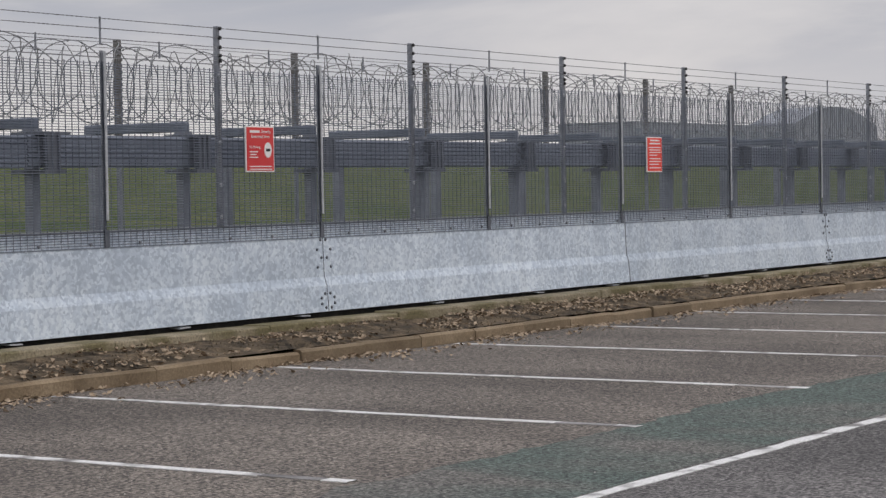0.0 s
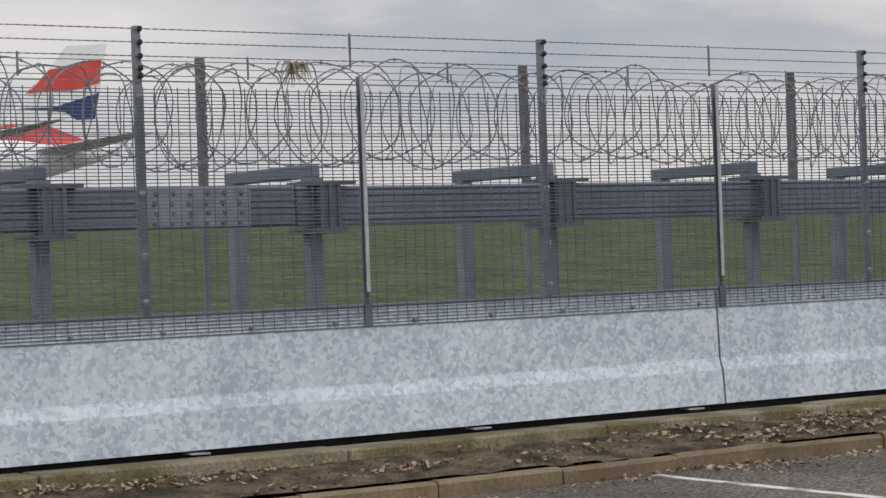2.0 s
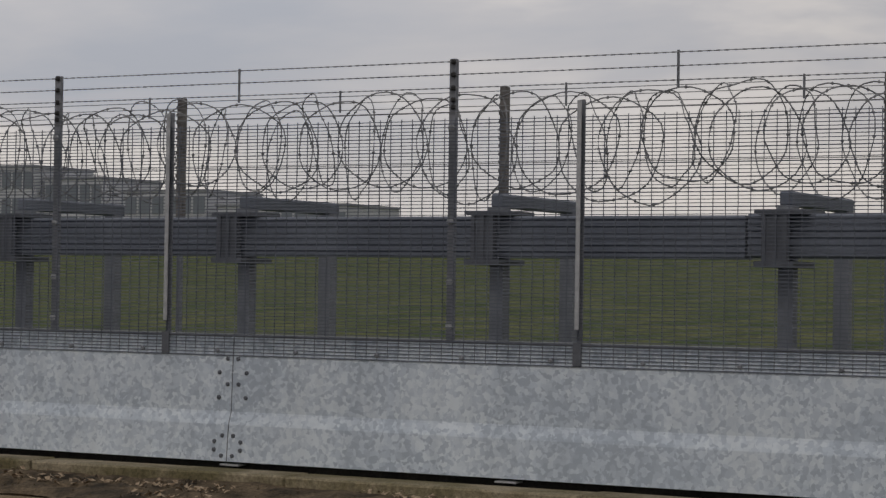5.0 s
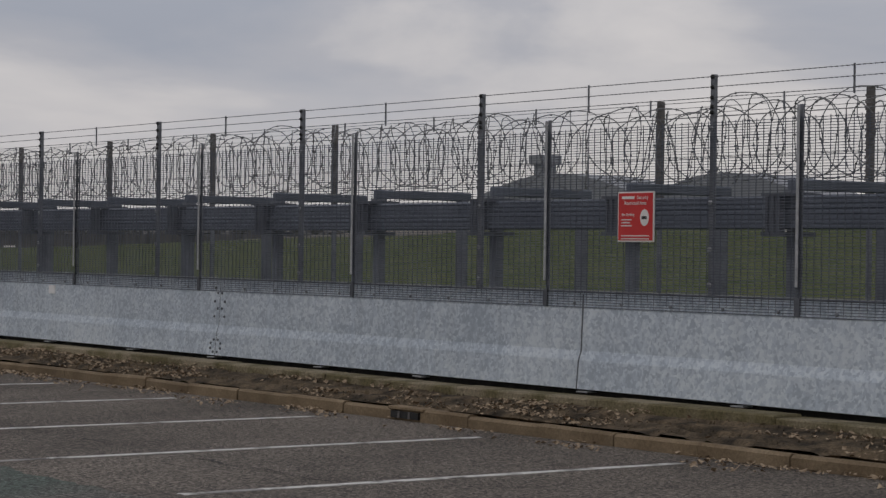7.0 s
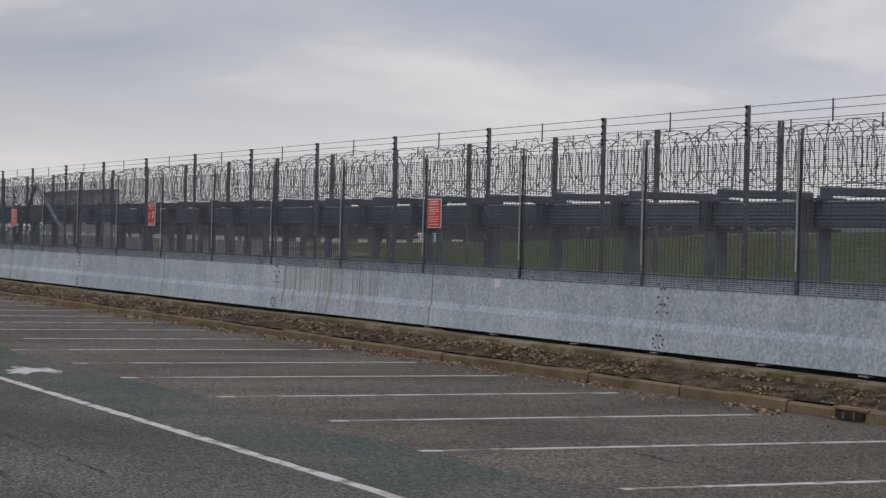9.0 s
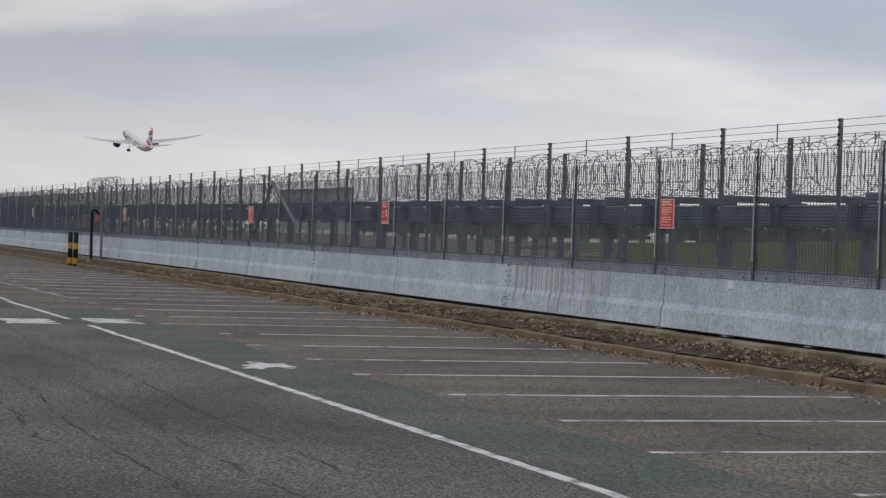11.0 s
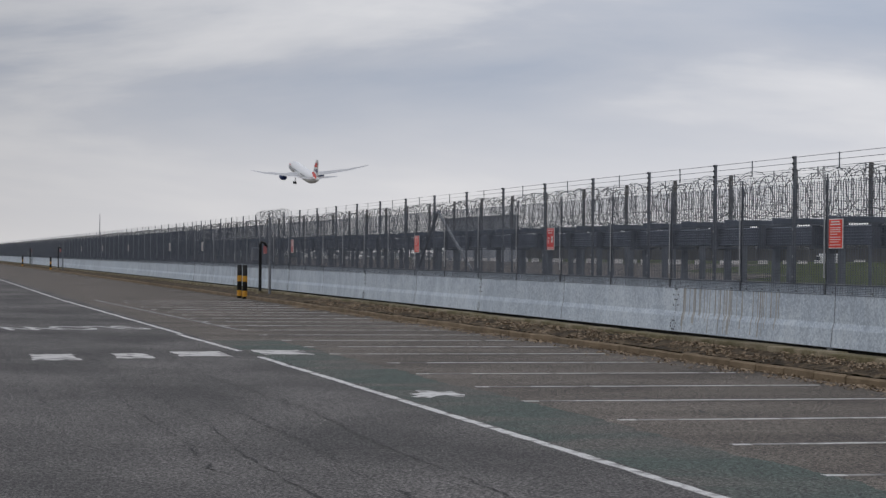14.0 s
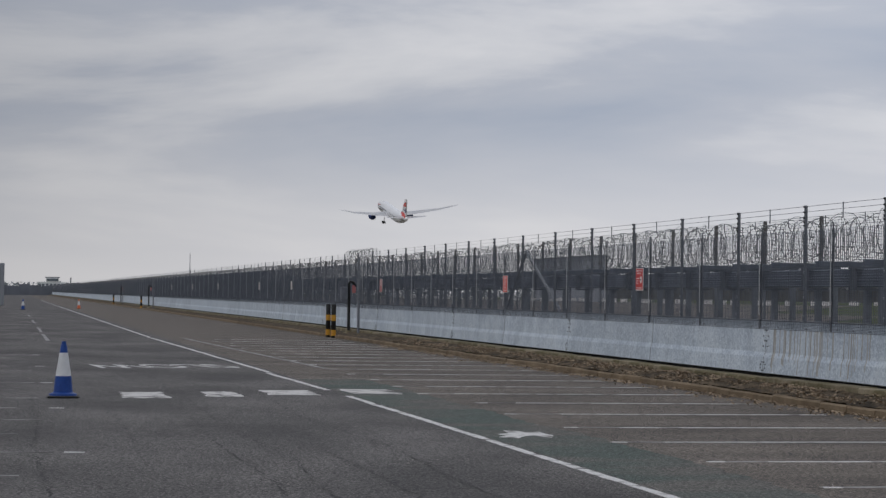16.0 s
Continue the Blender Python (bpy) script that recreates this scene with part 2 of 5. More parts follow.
SIGN_WHITE = material("sign_lettering", (0.88, 0.85, 0.83), 0.5)
WHITE = material("white_aircraft_paint", (0.88, 0.88, 0.89), 0.3, second=(0.92, 0.92, 0.92), scale=0.4)
AIR_RED = material("red_aircraft_paint", (0.70, 0.06, 0.05), 0.35, second=(0.75, 0.09, 0.07), scale=0.5)
AIR_BLUE = material("navy_aircraft_paint", (0.018, 0.035, 0.13), 0.35, second=(0.03, 0.05, 0.17), scale=0.5)
ENGINE_BLUE = material("blue_engine_paint", (0.025, 0.05, 0.20), 0.35, second=(0.035, 0.065, 0.24), scale=0.5)
AIR_GREY = material("grey_wing_paint", (0.52, 0.52, 0.53), 0.5, second=(0.60, 0.60, 0.61), scale=0.6)
WINDOW_DARK = material("dark_cabin_window", (0.03, 0.035, 0.045), 0.2)
TYRE = material("tyre_rubber", (0.02, 0.02, 0.021), 0.8)
CONE_BLUE = material("blue_cone_plastic", (0.010, 0.052, 0.25), 0.45, second=(0.016, 0.07, 0.31), scale=12, grain=0.1, grain_scale=30)
CONE_ORANGE = material("orange_cone_plastic", (0.70, 0.14, 0.05), 0.5, second=(0.75, 0.2, 0.08), scale=10)
CONE_WHITE = material("reflective_white_sleeve", (0.75, 0.76, 0.78), 0.4, second=(0.68, 0.69, 0.70), scale=14)
YELLOW = material("yellow_band_paint", (0.72, 0.36, 0.03), 0.5, second=(0.60, 0.30, 0.04), scale=9)
# far building colours are paled and blued, with the aerial haze painted in
FAR_GREY = material("hazed_grey_building", (0.48, 0.50, 0.535), 0.8, second=(0.55, 0.57, 0.60), scale=0.05)
FAR_DARK = material("hazed_dark_building", (0.27, 0.285, 0.315), 0.8, second=(0.33, 0.345, 0.37), scale=0.05)
FAR_GLASS = material("hazed_window", (0.20, 0.23, 0.26), 0.25)
# tree colour lightened to blue-grey to paint the haze in front of it
FAR_TREE = material("hazed_tree_line", (0.26, 0.28, 0.30), 0.95, second=(0.33, 0.35, 0.37), scale=0.06, detail=8)
TOWER_GLASS = material("dark_blue_tower_glass", (0.045, 0.065, 0.105), 0.3, second=(0.08, 0.11, 0.155), scale=0.2)
LEAF = material("dry_brown_leaves", (0.17, 0.112, 0.066), 0.9, second=(0.52, 0.41, 0.29), scale=30, spread=(0.3, 0.7))


# ---- mesh helpers ----
def add_box(bm, x0, x1, y0, y1, z0, z1):
    v = [bm.verts.new((x, y, z)) for x in (x0, x1) for y in (y0, y1) for z in (z0, z1)]
    for f in ((0, 1, 3, 2), (4, 6, 7, 5), (0, 4, 5, 1), (2, 3, 7, 6), (0, 2, 6, 4), (1, 5, 7, 3)):
        bm.faces.new([v[i] for i in f])
    return v


def add_tube(bm, points, radius, sides=6, cap=True):
    """A tube along points; radius may be one number or one a point."""
    rings = []
    pts = [Vector(p) for p in points]
    for i, p in enumerate(pts):
        d = (pts[min(i + 1, len(pts) - 1)] - pts[max(i - 1, 0)]).normalized()
        a = d.cross(Vector((0, 0, 1)))
        if a.length < 0.05:
            a = d.cross(Vector((0, 1, 0)))
        a.normalize()
        b = d.cross(a)
        r = radius[i] if isinstance(radius, (list, tuple)) else radius
        rings.append([bm.verts.new(p + (a * math.cos(k * math.tau / sides) + b * math.sin(k * math.tau / sides)) * r) for k in range(sides)])
    for r0, r1 in zip(rings, rings[1:]):
        for k in range(sides):
            bm.faces.new((r0[k], r0[(k + 1) % sides], r1[(k + 1) % sides], r1[k]))
    if cap:
        bm.faces.new(rings[0][::-1])
        bm.faces.new(rings[-1])


def add_prism(bm, outline, x0, x1):
    """Extrudes an outline in (y, z) from x0 to x1."""
    a = [bm.verts.new((x0, y, z)) for y, z in outline]
    b = [bm.verts.new((x1, y, z)) for y, z in outline]
    n = len(outline)
    for i in range(n):
        bm.faces.new((a[i], a[(i + 1) % n], b[(i + 1) % n], b[i]))
    bm.faces.new(a[::-1])
    bm.faces.new(b)


def add_lathe(bm, profile, sides=16, centre=(0, 0)):
    """Turns (radius, z) pairs round the z axis."""
    rings = [[bm.verts.new((centre[0] + r * math.cos(k * math.tau / sides), centre[1] + r * math.sin(k * math.tau / sides), z)) for k in range(sides)] for r, z in profile]
    for r0, r1 in zip(rings, rings[1:]):
        for k in range(sides):
            bm.faces.new((r0[k], r0[(k + 1) % sides], r1[(k + 1) % sides], r1[k]))
    bm.faces.new(rings[0][::-1])
    bm.faces.new(rings[-1])


def mesh_of(name, bm, mat, smooth=False):
    bmesh.ops.recalc_face_normals(bm, faces=bm.faces)
    me = bpy.data.meshes.new(name)
    bm.to_mesh(me)
    bm.free()
    me.materials.append(mat)
    if smooth:
        me.polygons.foreach_set("use_smooth", [True] * len(me.polygons))
    return me


def part(name, bm, mat, parent=None, label="", smooth=False):
    ob = new(name, mesh_of(name, bm, mat, smooth))
    if parent:
        ob.parent = parent
    if label:
        tagged(ob, label)
    return ob


def piece(name, me, parent, m):
    """An object of its own on a shared mesh."""
    ob = new(name, me)
    ob.parent = parent
    ob.matrix_basis = m
    return ob


def empty(name, label, category, group="", kind="", at=(0, 0, 0)):
    ob = new(name)
    ob.empty_display_size = 0.2
    ob.location = at
    return tagged(ob, label, category, group, kind)


def bevel(bm, w):
    bmesh.ops.bevel(bm, geom=list(bm.edges), offset=w, segments=1, affect="EDGES")


# ---- the ground ----
FENCE_Y = 11.6


def airfield_height(x, y):
    s = min(1.0, max(0.0, (x + 350.0) / 140.0))
    w = 0.01 + 0.99 * s * s * (3 - 2 * s)
    if y < 11.3:
        return -0.03
    if y < 16:
        return 0.14
    bend = 1.0 + 2.0 * min(1.0, max(0.0, (-x - 20.0) / 90.0))
    return 0.14 + w * 4.62 * min(1.0, (y - 16) / 150.0) ** bend


bm = bmesh.new()
xs = [-4800, -3000, -1800, -1000, -700] + list(range(-600, 601, 30)) + [700, 1000, 1800, 3000, 4800]
ys = [-4800, -1500, -400, -60, 0, 11.2, 11.4, 16] + list(range(30, 201, 17)) + [300, 600, 1200, 2500, 4800]
grid = [[bm.verts.new((x, y, airfield_height(x, y))) for y in ys] for x in xs]
for i in range(len(xs) - 1):
    for j in range(len(ys) - 1):
        bm.faces.new((grid[i][j], grid[i + 1][j], grid[i + 1][j + 1], grid[i][j + 1]))
ground = tagged(part("ground", bm, GRASS, smooth=True), "mown airfield grass rising gently to the runway", "ground", kind="structure")


def slab(name, x0, x1, y0, y1, z0, z1, mat, label, category):
    b = bmesh.new()
    add_box(b, x0, x1, y0, y1, z0, z1)
    return tagged(part(name, b, mat), label, category, kind="structure")


KERB_Y = 10.50
slab("car_park", -700, 80, 5.86, KERB_Y, -0.2, 0.0, ASPHALT, "worn grey-brown asphalt parking strip with leaf litter", "car park")
slab("walkway_bed", -700, 80, 4.78, 5.86, -0.2, 0.0, ASPHALT, "worn grey-brown asphalt under the green walkway paint", "car park")
bm = bmesh.new()
prev = None
for k in range(800):
    x = 60.0 - 0.12 * k
    far = 5.9 + 0.16 * noise.noise((x * 0.35, 2.0, 0)) + 0.10 * noise.noise((x * 2.2, 5.0, 0)) + 0.06 * noise.noise((x * 6.0, 9.0, 0))
    row = [bm.verts.new((x, 4.782 + (far - 4.782) * q, 0.0015)) for q in (0.0, 0.5, 1.0)]
    if prev:
        for q in (0, 1):
            bm.faces.new((prev[q], row[q], row[q + 1], prev[q + 1]))
    prev = row
tagged(part("walkway", bm, GREEN), "worn green-painted walkway strip with a ragged edge", "walkway", kind="structure")
slab("road", -700, 80, 1.0, 4.78, -0.2, 0.0, ASPHALT_DARK, "dark patched asphalt access road", "road")
slab("car_park_south", -700, 80, -60, 1.0, -0.2, 0.0, ASPHALT_DARK, "worn dark asphalt parking area across the road", "car park")


def marking(name, x0, x1, y0, y1, mat=PAINT, label="white painted bay line, scuffed, on asphalt", category="road marking", group="parking bay lines"):
    b = bmesh.new()
    along_x = x1 - x0 > y1 - y0
    lo, hi = (x0, x1) if along_x else (y0, y1)
    n = max(2, min(600, int((hi - lo) / 0.16)))
    rows_m = []
    for i in range(n + 1):
        u = lo + (hi - lo) * i / n
        k = 0.02
        a = k * noise.noise((u * 3.1, x0 + y0, 1.0)) + k * noise.noise((u * 0.6, x0, 7.0))
        c = k * noise.noise((u * 3.3, x0 + y0, 9.0)) + k * noise.noise((u * 0.6, x0, 7.0))
        pair = ((u, y0 + a), (u, y1 + c)) if along_x else ((x0 + a, u), (x1 + c, u))
        rows_m.append([b.verts.new((px, py, z)) for px, py in pair for z in (-0.002, 0.004)])
    for p, q in zip(rows_m, rows_m[1:]):
        b.faces.new((p[1], q[1], q[3], p[3]))
        b.faces.new((p[0], q[0], q[1], p[1]))
        b.faces.new((p[2], q[2], q[3], p[3]))
    return tagged(part(name, b, mat), label, category, group, "structure")


bays = [8.6, 11.3, 13.92, 16.65, 19.22, 21.74, 24.26, 26.8, 29.4, 32.0] + [8.6 - 2.45 * k for k in range(1, 8)]
bays += [-11.0, -13.3, -15.65, -18.15, -20.65, -22.98, -25.6, -28.25, -30.85] + [-33.3 - 2.5 * k for k in range(14)]
for k, x in enumerate(sorted(bays)):
    rnd = random.Random(k)
    y0 = 5.92 + rnd.uniform(0, 0.35)
    marking("bay_line", x - 0.04, x + 0.04, y0 + 0.45, 10.45 if x > 5 else 10.08)
    marking("bay_line", x - 0.04, x + 0.04, y0 + 0.07, y0 + 0.44, PAINT_FAINT)
    marking("bay_line", x - 0.045, x + 0.045, y0 - 0.1, y0 + 0.06)
edge = "white painted edge line along the green walkway"
for x0, x1, turn, shift in ((-30.0, 60.0, 0.0, 0.0), (-38.4, -31.8, 1.0, 0.02), (-66.6, -38.7, 0.65, 0.06), (-300.0, -67.4, 0.0, 0.37)):
    line = marking("edge_line", x0, x1, 4.66, 4.75, PAINT, edge, group="edge lines")
    line.matrix_basis = pose(x1, 4.7 - shift, 0, 0, 0, turn) @ pose(-x1, -4.7, 0)
for x0, x1, y0, y1 in ((-30.9, -29.2, 1.55, 2.15), (-31.1, -29.7, 2.72, 3.2), (-31.7, -30.2, 3.62, 4.36), (-32.1, -30.7, 4.88, 5.62)):
    b = bmesh.new()
    rp = random.Random(int(y0 * 100))
    ring = []
    for i in range(28):
        u = i / 28.0 * 4
        e, f = int(u), u - int(u)
        px, py = ((x0 + (x1 - x0) * f, y0), (x1, y0 + (y1 - y0) * f), (x1 - (x1 - x0) * f, y1), (x0, y1 - (y1 - y0) * f))[e]
        ring.append((px + rp.uniform(-0.09, 0.09), py + rp.uniform(-0.04, 0.04)))
    low = [b.verts.new((px, py, -0.002)) for px, py in ring]
    top = [b.verts.new((px, py, 0.004)) for px, py in ring]
    b.faces.new(top)
    for i in range(28):
        b.faces.new((low[i], low[(i + 1) % 28], top[(i + 1) % 28], top[i]))
    tagged(part("painted_patch", b, PAINT_PATCH), "ragged worn white painted patch on the road", "road marking", "worn road patches", "structure")
b = bmesh.new()
sym = ((-21.82, 5.0), (-21.97, 5.15), (-22.44, 5.2), (-22.36, 5.32), (-22.12, 5.37), (-22.2, 5.54), (-21.81, 5.52), (-21.65, 5.55), (-21.28, 5.44), (-21.43, 5.38), (-21.66, 5.35), (-21.51, 5.21), (-21.22, 5.08), (-21.29, 4.99), (-21.37, 4.91), (-21.59, 5.04))
low = [b.verts.new((px, py, -0.002)) for px, py in sym]
top = [b.verts.new((px, py, 0.004)) for px, py in sym]
b.faces.new(top)
for i in range(len(sym)):
    b.faces.new((low[i], low[(i + 1) % len(sym)], top[(i + 1) % len(sym)], top[i]))
tagged(part("walkway_symbol", b, PAINT), "worn white painted symbol on the green walkway", "road marking", kind="structure")


def lettering(name, text, size, m, mat, label="", parent=None, depth=0.001, stretch=1.0):
    cu = bpy.data.curves.new(name, "FONT")
    cu.body, cu.size, cu.extrude, cu.align_x, cu.align_y = text, size, depth, "CENTER", "CENTER"
    cu.materials.append(mat)
    ob = new(name, cu)
    ob.parent = parent
    ob.matrix_basis = m @ Matrix.Diagonal((1, stretch, 1, 1))
    return tagged(ob, label) if label else ob


slow = lettering("slow_marking", "SLOW", 1.02, Matrix.Translation((-41.8, 2.85, 0.003)) @ pose(0, 0, 0, 0, 0, -76), PAINT, stretch=2.6)
tagged(slow, "large white painted word SLOW on the road", "road marking", kind="structure")
inner = marking("inner_line", -67.0, -41.0, 5.94, 6.04, PAINT_FAINT, "faded white line beside the walkway", group="edge lines")
inner.matrix_basis = pose(-41.0, 6.0, 0, 0, 0, 1.45) @ pose(41.0, -6.0, 0)
for x in (-62, -75, -95, -117):
    marking("centre_dash", x - 9, x, 1.05, 1.15, PAINT_FAINT, "faded dashed white line along the road", group="centre dashes")
for k in range(14):
    x = -16.9 - 2.42 * k
    marking("bay_line", x - 0.04, x + 0.04, -4.0, 0.1 + 0.3 * (k % 2), PAINT_FAINT, "nearly worn-off white bay line", group="far parking bay lines")
    if k % 3 == 1:
        marking("bay_line", x - 0.04, x + 0.04, 0.50, 0.68, PAINT, "short white end of a worn-off bay line", group="far parking bay lines")

# long cracks and sealed joints in the road
CRACK = material("dark_crack_sealant", (0.022, 0.021, 0.021), 0.85, second=(0.045, 0.043, 0.042), scale=8)
for k, (y, x0, x1) in enumerate(((2.35, -58, -9), (3.45, -44, -12), (1.2, -70, -20), (7.3, -26, -8), (-1.6, -40, -16), (2.9, -20, 2), (2.0, -36, -14), (0.3, -30, -12), (6.6, -50, -20))):
    b = bmesh.new()
    rc = random.Random(k)
    prev = None
    for i in range(int((x1 - x0) / 0.05)):
        x = x0 + 0.05 * i
        c = y + 0.14 * noise.noise((x * 0.18, k * 7.0, 0)) + 0.10 * noise.noise((x * 2.4, k * 5.0, 2)) + rc.uniform(-0.014, 0.014)
        w = 0.006 + 0.020 * noise.noise((x * 1.7, k * 3.0, 5))
        if w < 0.0012:
            prev = None
            continue
        w *= rc.uniform(0.5, 1.2)
        cur = (b.verts.new((x, c - w, 0.003)), b.verts.new((x, c + w, 0.003)))
        if prev:
            b.faces.new((prev[0], cur[0], cur[1], prev[1]))
        prev = cur
    tagged(part("road_crack", b, CRACK), "long meandering dark crack in the asphalt", "crack", "road cracks", "structure")

# ---- verge: kerb stones, soil, edging ----
kerb = empty("kerb", "low weathered concrete kerb along the parking strip", "kerb", kind="structure")
bm = bmesh.new()
add_prism(bm, [(0, -0.1), (0, 0.085), (0.025, 0.105), (0.095, 0.105), (0.095, -0.1)], -0.452, 0.452)
kerb_me = mesh_of("kerb_stone", bm, KERB)
for k in range(150):
    x = 34 - 0.915 * k
    r = random.Random(k)
    piece("kerb_stone", kerb_me, kerb, pose(x, KERB_Y + r.uniform(-0.012, 0.012), r.uniform(-0.012, 0.008), r.uniform(-2, 2), r.uniform(-0.6, 0.6), r.uniform(-0.5, 0.5)))
bm = bmesh.new()
add_prism(bm, [(KERB_Y, -0.1), (KERB_Y, 0.085), (KERB_Y + 0.025, 0.105), (KERB_Y + 0.13, 0.105), (KERB_Y + 0.13, -0.1)], -700, 34 - 0.915 * 149.5)
part("kerb_run", bm, KERB, kerb)

bm = bmesh.new()
vx = [34 - 0.08 * k for k in range(1250)] + [-66 - 3 * k for k in range(1, 212)]
vy = [KERB_Y + 0.075 + 0.046 * k for k in range(19)]


def soil_height(x, y):
    lumps = 0.022 * noise.noise((x * 0.8, y * 2.6, 0)) + 0.018 * noise.noise((x * 4.5, y * 9.0, 3.0))
    ridge = abs(noise.noise((x * 0.35, y * 3.6, 11.0)) + 0.22 * noise.noise((x * 4.0, y * 9.0, 5.0)))
    furrow = -0.07 * max(0.0, 1.0 - ridge / 0.05)
    d = y - KERB_Y
    gap = -0.05 * max(0.0, 1.0 - abs(d - 0.13) / 0.045) * max(0.0, 0.45 + noise.noise((x * 0.7, 4.0, 1.0)))
    gap -= 0.06 * max(0.0, 1.0 - abs(d - 0.70) / 0.045) * max(0.0, 0.45 + noise.noise((x * 0.6, 9.0, 1.0)))
    return 0.105 + 0.13 * d / 0.9 + (lumps + furrow) * min(1.0, 0.2 + d / 0.3) + gap


rows_v = [[bm.verts.new((x, y, soil_height(x, y))) for y in vy] for x in vx]
for a, b in zip(rows_v, rows_v[1:]):
    for j in range(len(vy) - 1):
        bm.faces.new((a[j], a[j + 1], b[j + 1], b[j]))
tagged(part("verge", bm, SOIL, smooth=True), "bare brown soil verge with dead leaves", "verge", kind="structure")

edging = empty("edging", "mossy low concrete edging blocks under the steel barrier", "edging", kind="structure")
bm = bmesh.new()
add_box(bm, -1.0, 1.0, 0, 0.3, -0.2, 0.0)
bevel(bm, 0.012)
edge_me = mesh_of("edging_block", bm, EDGING)
for k in range(60):
    r = random.Random(k + 50)
    piece("edging_block", edge_me, edging, pose(40 - 2.01 * k, 11.22 + r.uniform(-0.015, 0.015), 0.264 + r.uniform(-0.012, 0.010), 0, r.uniform(-0.25, 0.25), r.uniform(-0.3, 0.3)))
bm = bmesh.new()
add_box(bm, -700, 40 - 2.01 * 59.5, 11.22, 11.5, 0.05, 0.264)
part("edging_run", bm, EDGING, edging)
# the footing's colour stands in for the shade under the barrier
slab("barrier_footing", -700, 60, 11.62, 12.3, 0.0, 0.36, GAP_SHADE, "recessed concrete footing coloured near-black as the shade below the steel barrier", "footing")

# gully grate set in the kerb line
drain = empty("gully_grate", "dark iron gully inlet set into the kerb", "drain", kind="structure", at=(-14.9, KERB_Y, 0))
b = bmesh.new()
add_box(b, -0.25, 0.25, -0.018, 0.13, 0.088, 0.116)
bevel(b, 0.006)
part("hood", b, KERB, drain)
# solid black block that paints the shade inside the inlet's opening
b = bmesh.new()
add_box(b, -0.2, 0.2, -0.022, 0.05, 0.02, 0.078)
part("mouth_shade", b, BLACK, drain)
for x in (-0.075, 0.075):
    b = bmesh.new()
    add_box(b, x - 0.012, x + 0.012, -0.03, 0.0, 0.02, 0.08)
    part("bar", b, RUSTY, drain)

# pale packing shims in the gap below the barrier
shims = empty("packing_shims", "small pale packing shims under the steel barrier", "shim", kind="structure")
b = bmesh.new()
add_box(b, -0.07, 0.07, 0.0, 0.1, -0.005, 0.005)
shim_me = mesh_of("shim", b, GALV_POST)
for k in range(28):
    r = random.Random(k + 900)
    piece("shim", shim_me, shims, pose(28 - 2.0 * k + r.uniform(-0.2, 0.2), FENCE_Y - 0.085, 0.284, 0, r.uniform(-2, 2)))

# dead leaves gathered along the kerb and on the soil
bm = bmesh.new()
rl = random.Random(7)
for k in range(38000):
    x = rl.uniform(-60, 34)
    y = KERB_Y - abs(rl.gauss(0, 0.26)) if k % 3 == 0 else rl.uniform(KERB_Y + 0.12, 11.2)
    if noise.noise((x * 0.9, y * 3.5, 2.0)) + rl.uniform(-0.12, 0.12) < (0.1 if -19 < x < 9 else -0.08):
        continue
    z = 0.012 if y < KERB_Y else soil_height(x, y) + 0.012
    s = rl.uniform(0.010, 0.032)
    a = rl.uniform(0, math.tau)
    vs = []
    for i, q in enumerate((1.0, 0.6, 1.0, 0.6)):
        an = a + i * math.tau / 4
        vs.append(bm.verts.new((x + s * q * math.cos(an), y + s * q * math.sin(an), z + rl.uniform(-0.4, 0.9) * s)))
    bm.faces.new(vs)
rk = random.Random(21)
bc = bmesh.new()
for k in range(5200):
    x, y = rk.uniform(-45, 34), rk.uniform(KERB_Y + 0.1, 11.2)
    z = soil_height(x, y)
    q = rk.uniform(0.006, 0.026)
    top = bc.verts.new((x, y, z + q * rk.uniform(0.4, 1.0)))
    rim = [bc.verts.new((x + q * rk.uniform(0.8, 1.8) * math.cos(i * math.tau / 5), y + q * rk.uniform(0.6, 1.2) * math.sin(i * math.tau / 5), z - 0.03)) for i in range(5)]
    for i in range(5):
        bc.faces.new((top, rim[i], rim[(i + 1) % 5]))
tagged(part("soil_clods", bc, SOIL), "loose clods and stones on the bare soil verge", "soil", kind="stuff")
tagged(part("fallen_leaves", bm, LEAF), "scattered dry brown fallen leaves along the kerb", "leaves", kind="stuff")

# pale grit, chips and bits of litter lying on the asphalt
bm = bmesh.new()
rg = random.Random(77)
for k in range(2600):
    x, y = (rg.uniform(-48, 30), rg.uniform(5.0, 10.45)) if k % 3 else (rg.uniform(-60, -10), rg.uniform(-4.0, 5.0))
    q, a = rg.uniform(0.003, 0.008) * (2.0 if k % 60 == 0 else 1.0), rg.uniform(0, math.tau)
    tip = bm.verts.new((x, y, 0.004 + q * 0.7))
    rim = [bm.verts.new((x + q * rg.uniform(0.6, 1.3) * math.cos(a + i * math.tau / 4), y + q * rg.uniform(0.6, 1.3) * math.sin(a + i * math.tau / 4), 0.0)) for i in range(4)]
    for i in range(4):
        bm.faces.new((tip, rim[i], rim[(i + 1) % 4]))
GRIT = material("pale_stone_grit", (0.18, 0.165, 0.15), 0.9, second=(0.40, 0.38, 0.35), scale=1.5)
tagged(part("loose_grit", bm, GRIT), "pale grit and small litter scattered on the asphalt", "grit", kind="stuff")

# ---- steel vehicle barrier ----
FACE = [(0.0, 1.11), (-0.018, 0.625), (-0.022, 0.610), (-0.041, 0.556), (-0.046, 0.540), (-0.066, 0.304)]


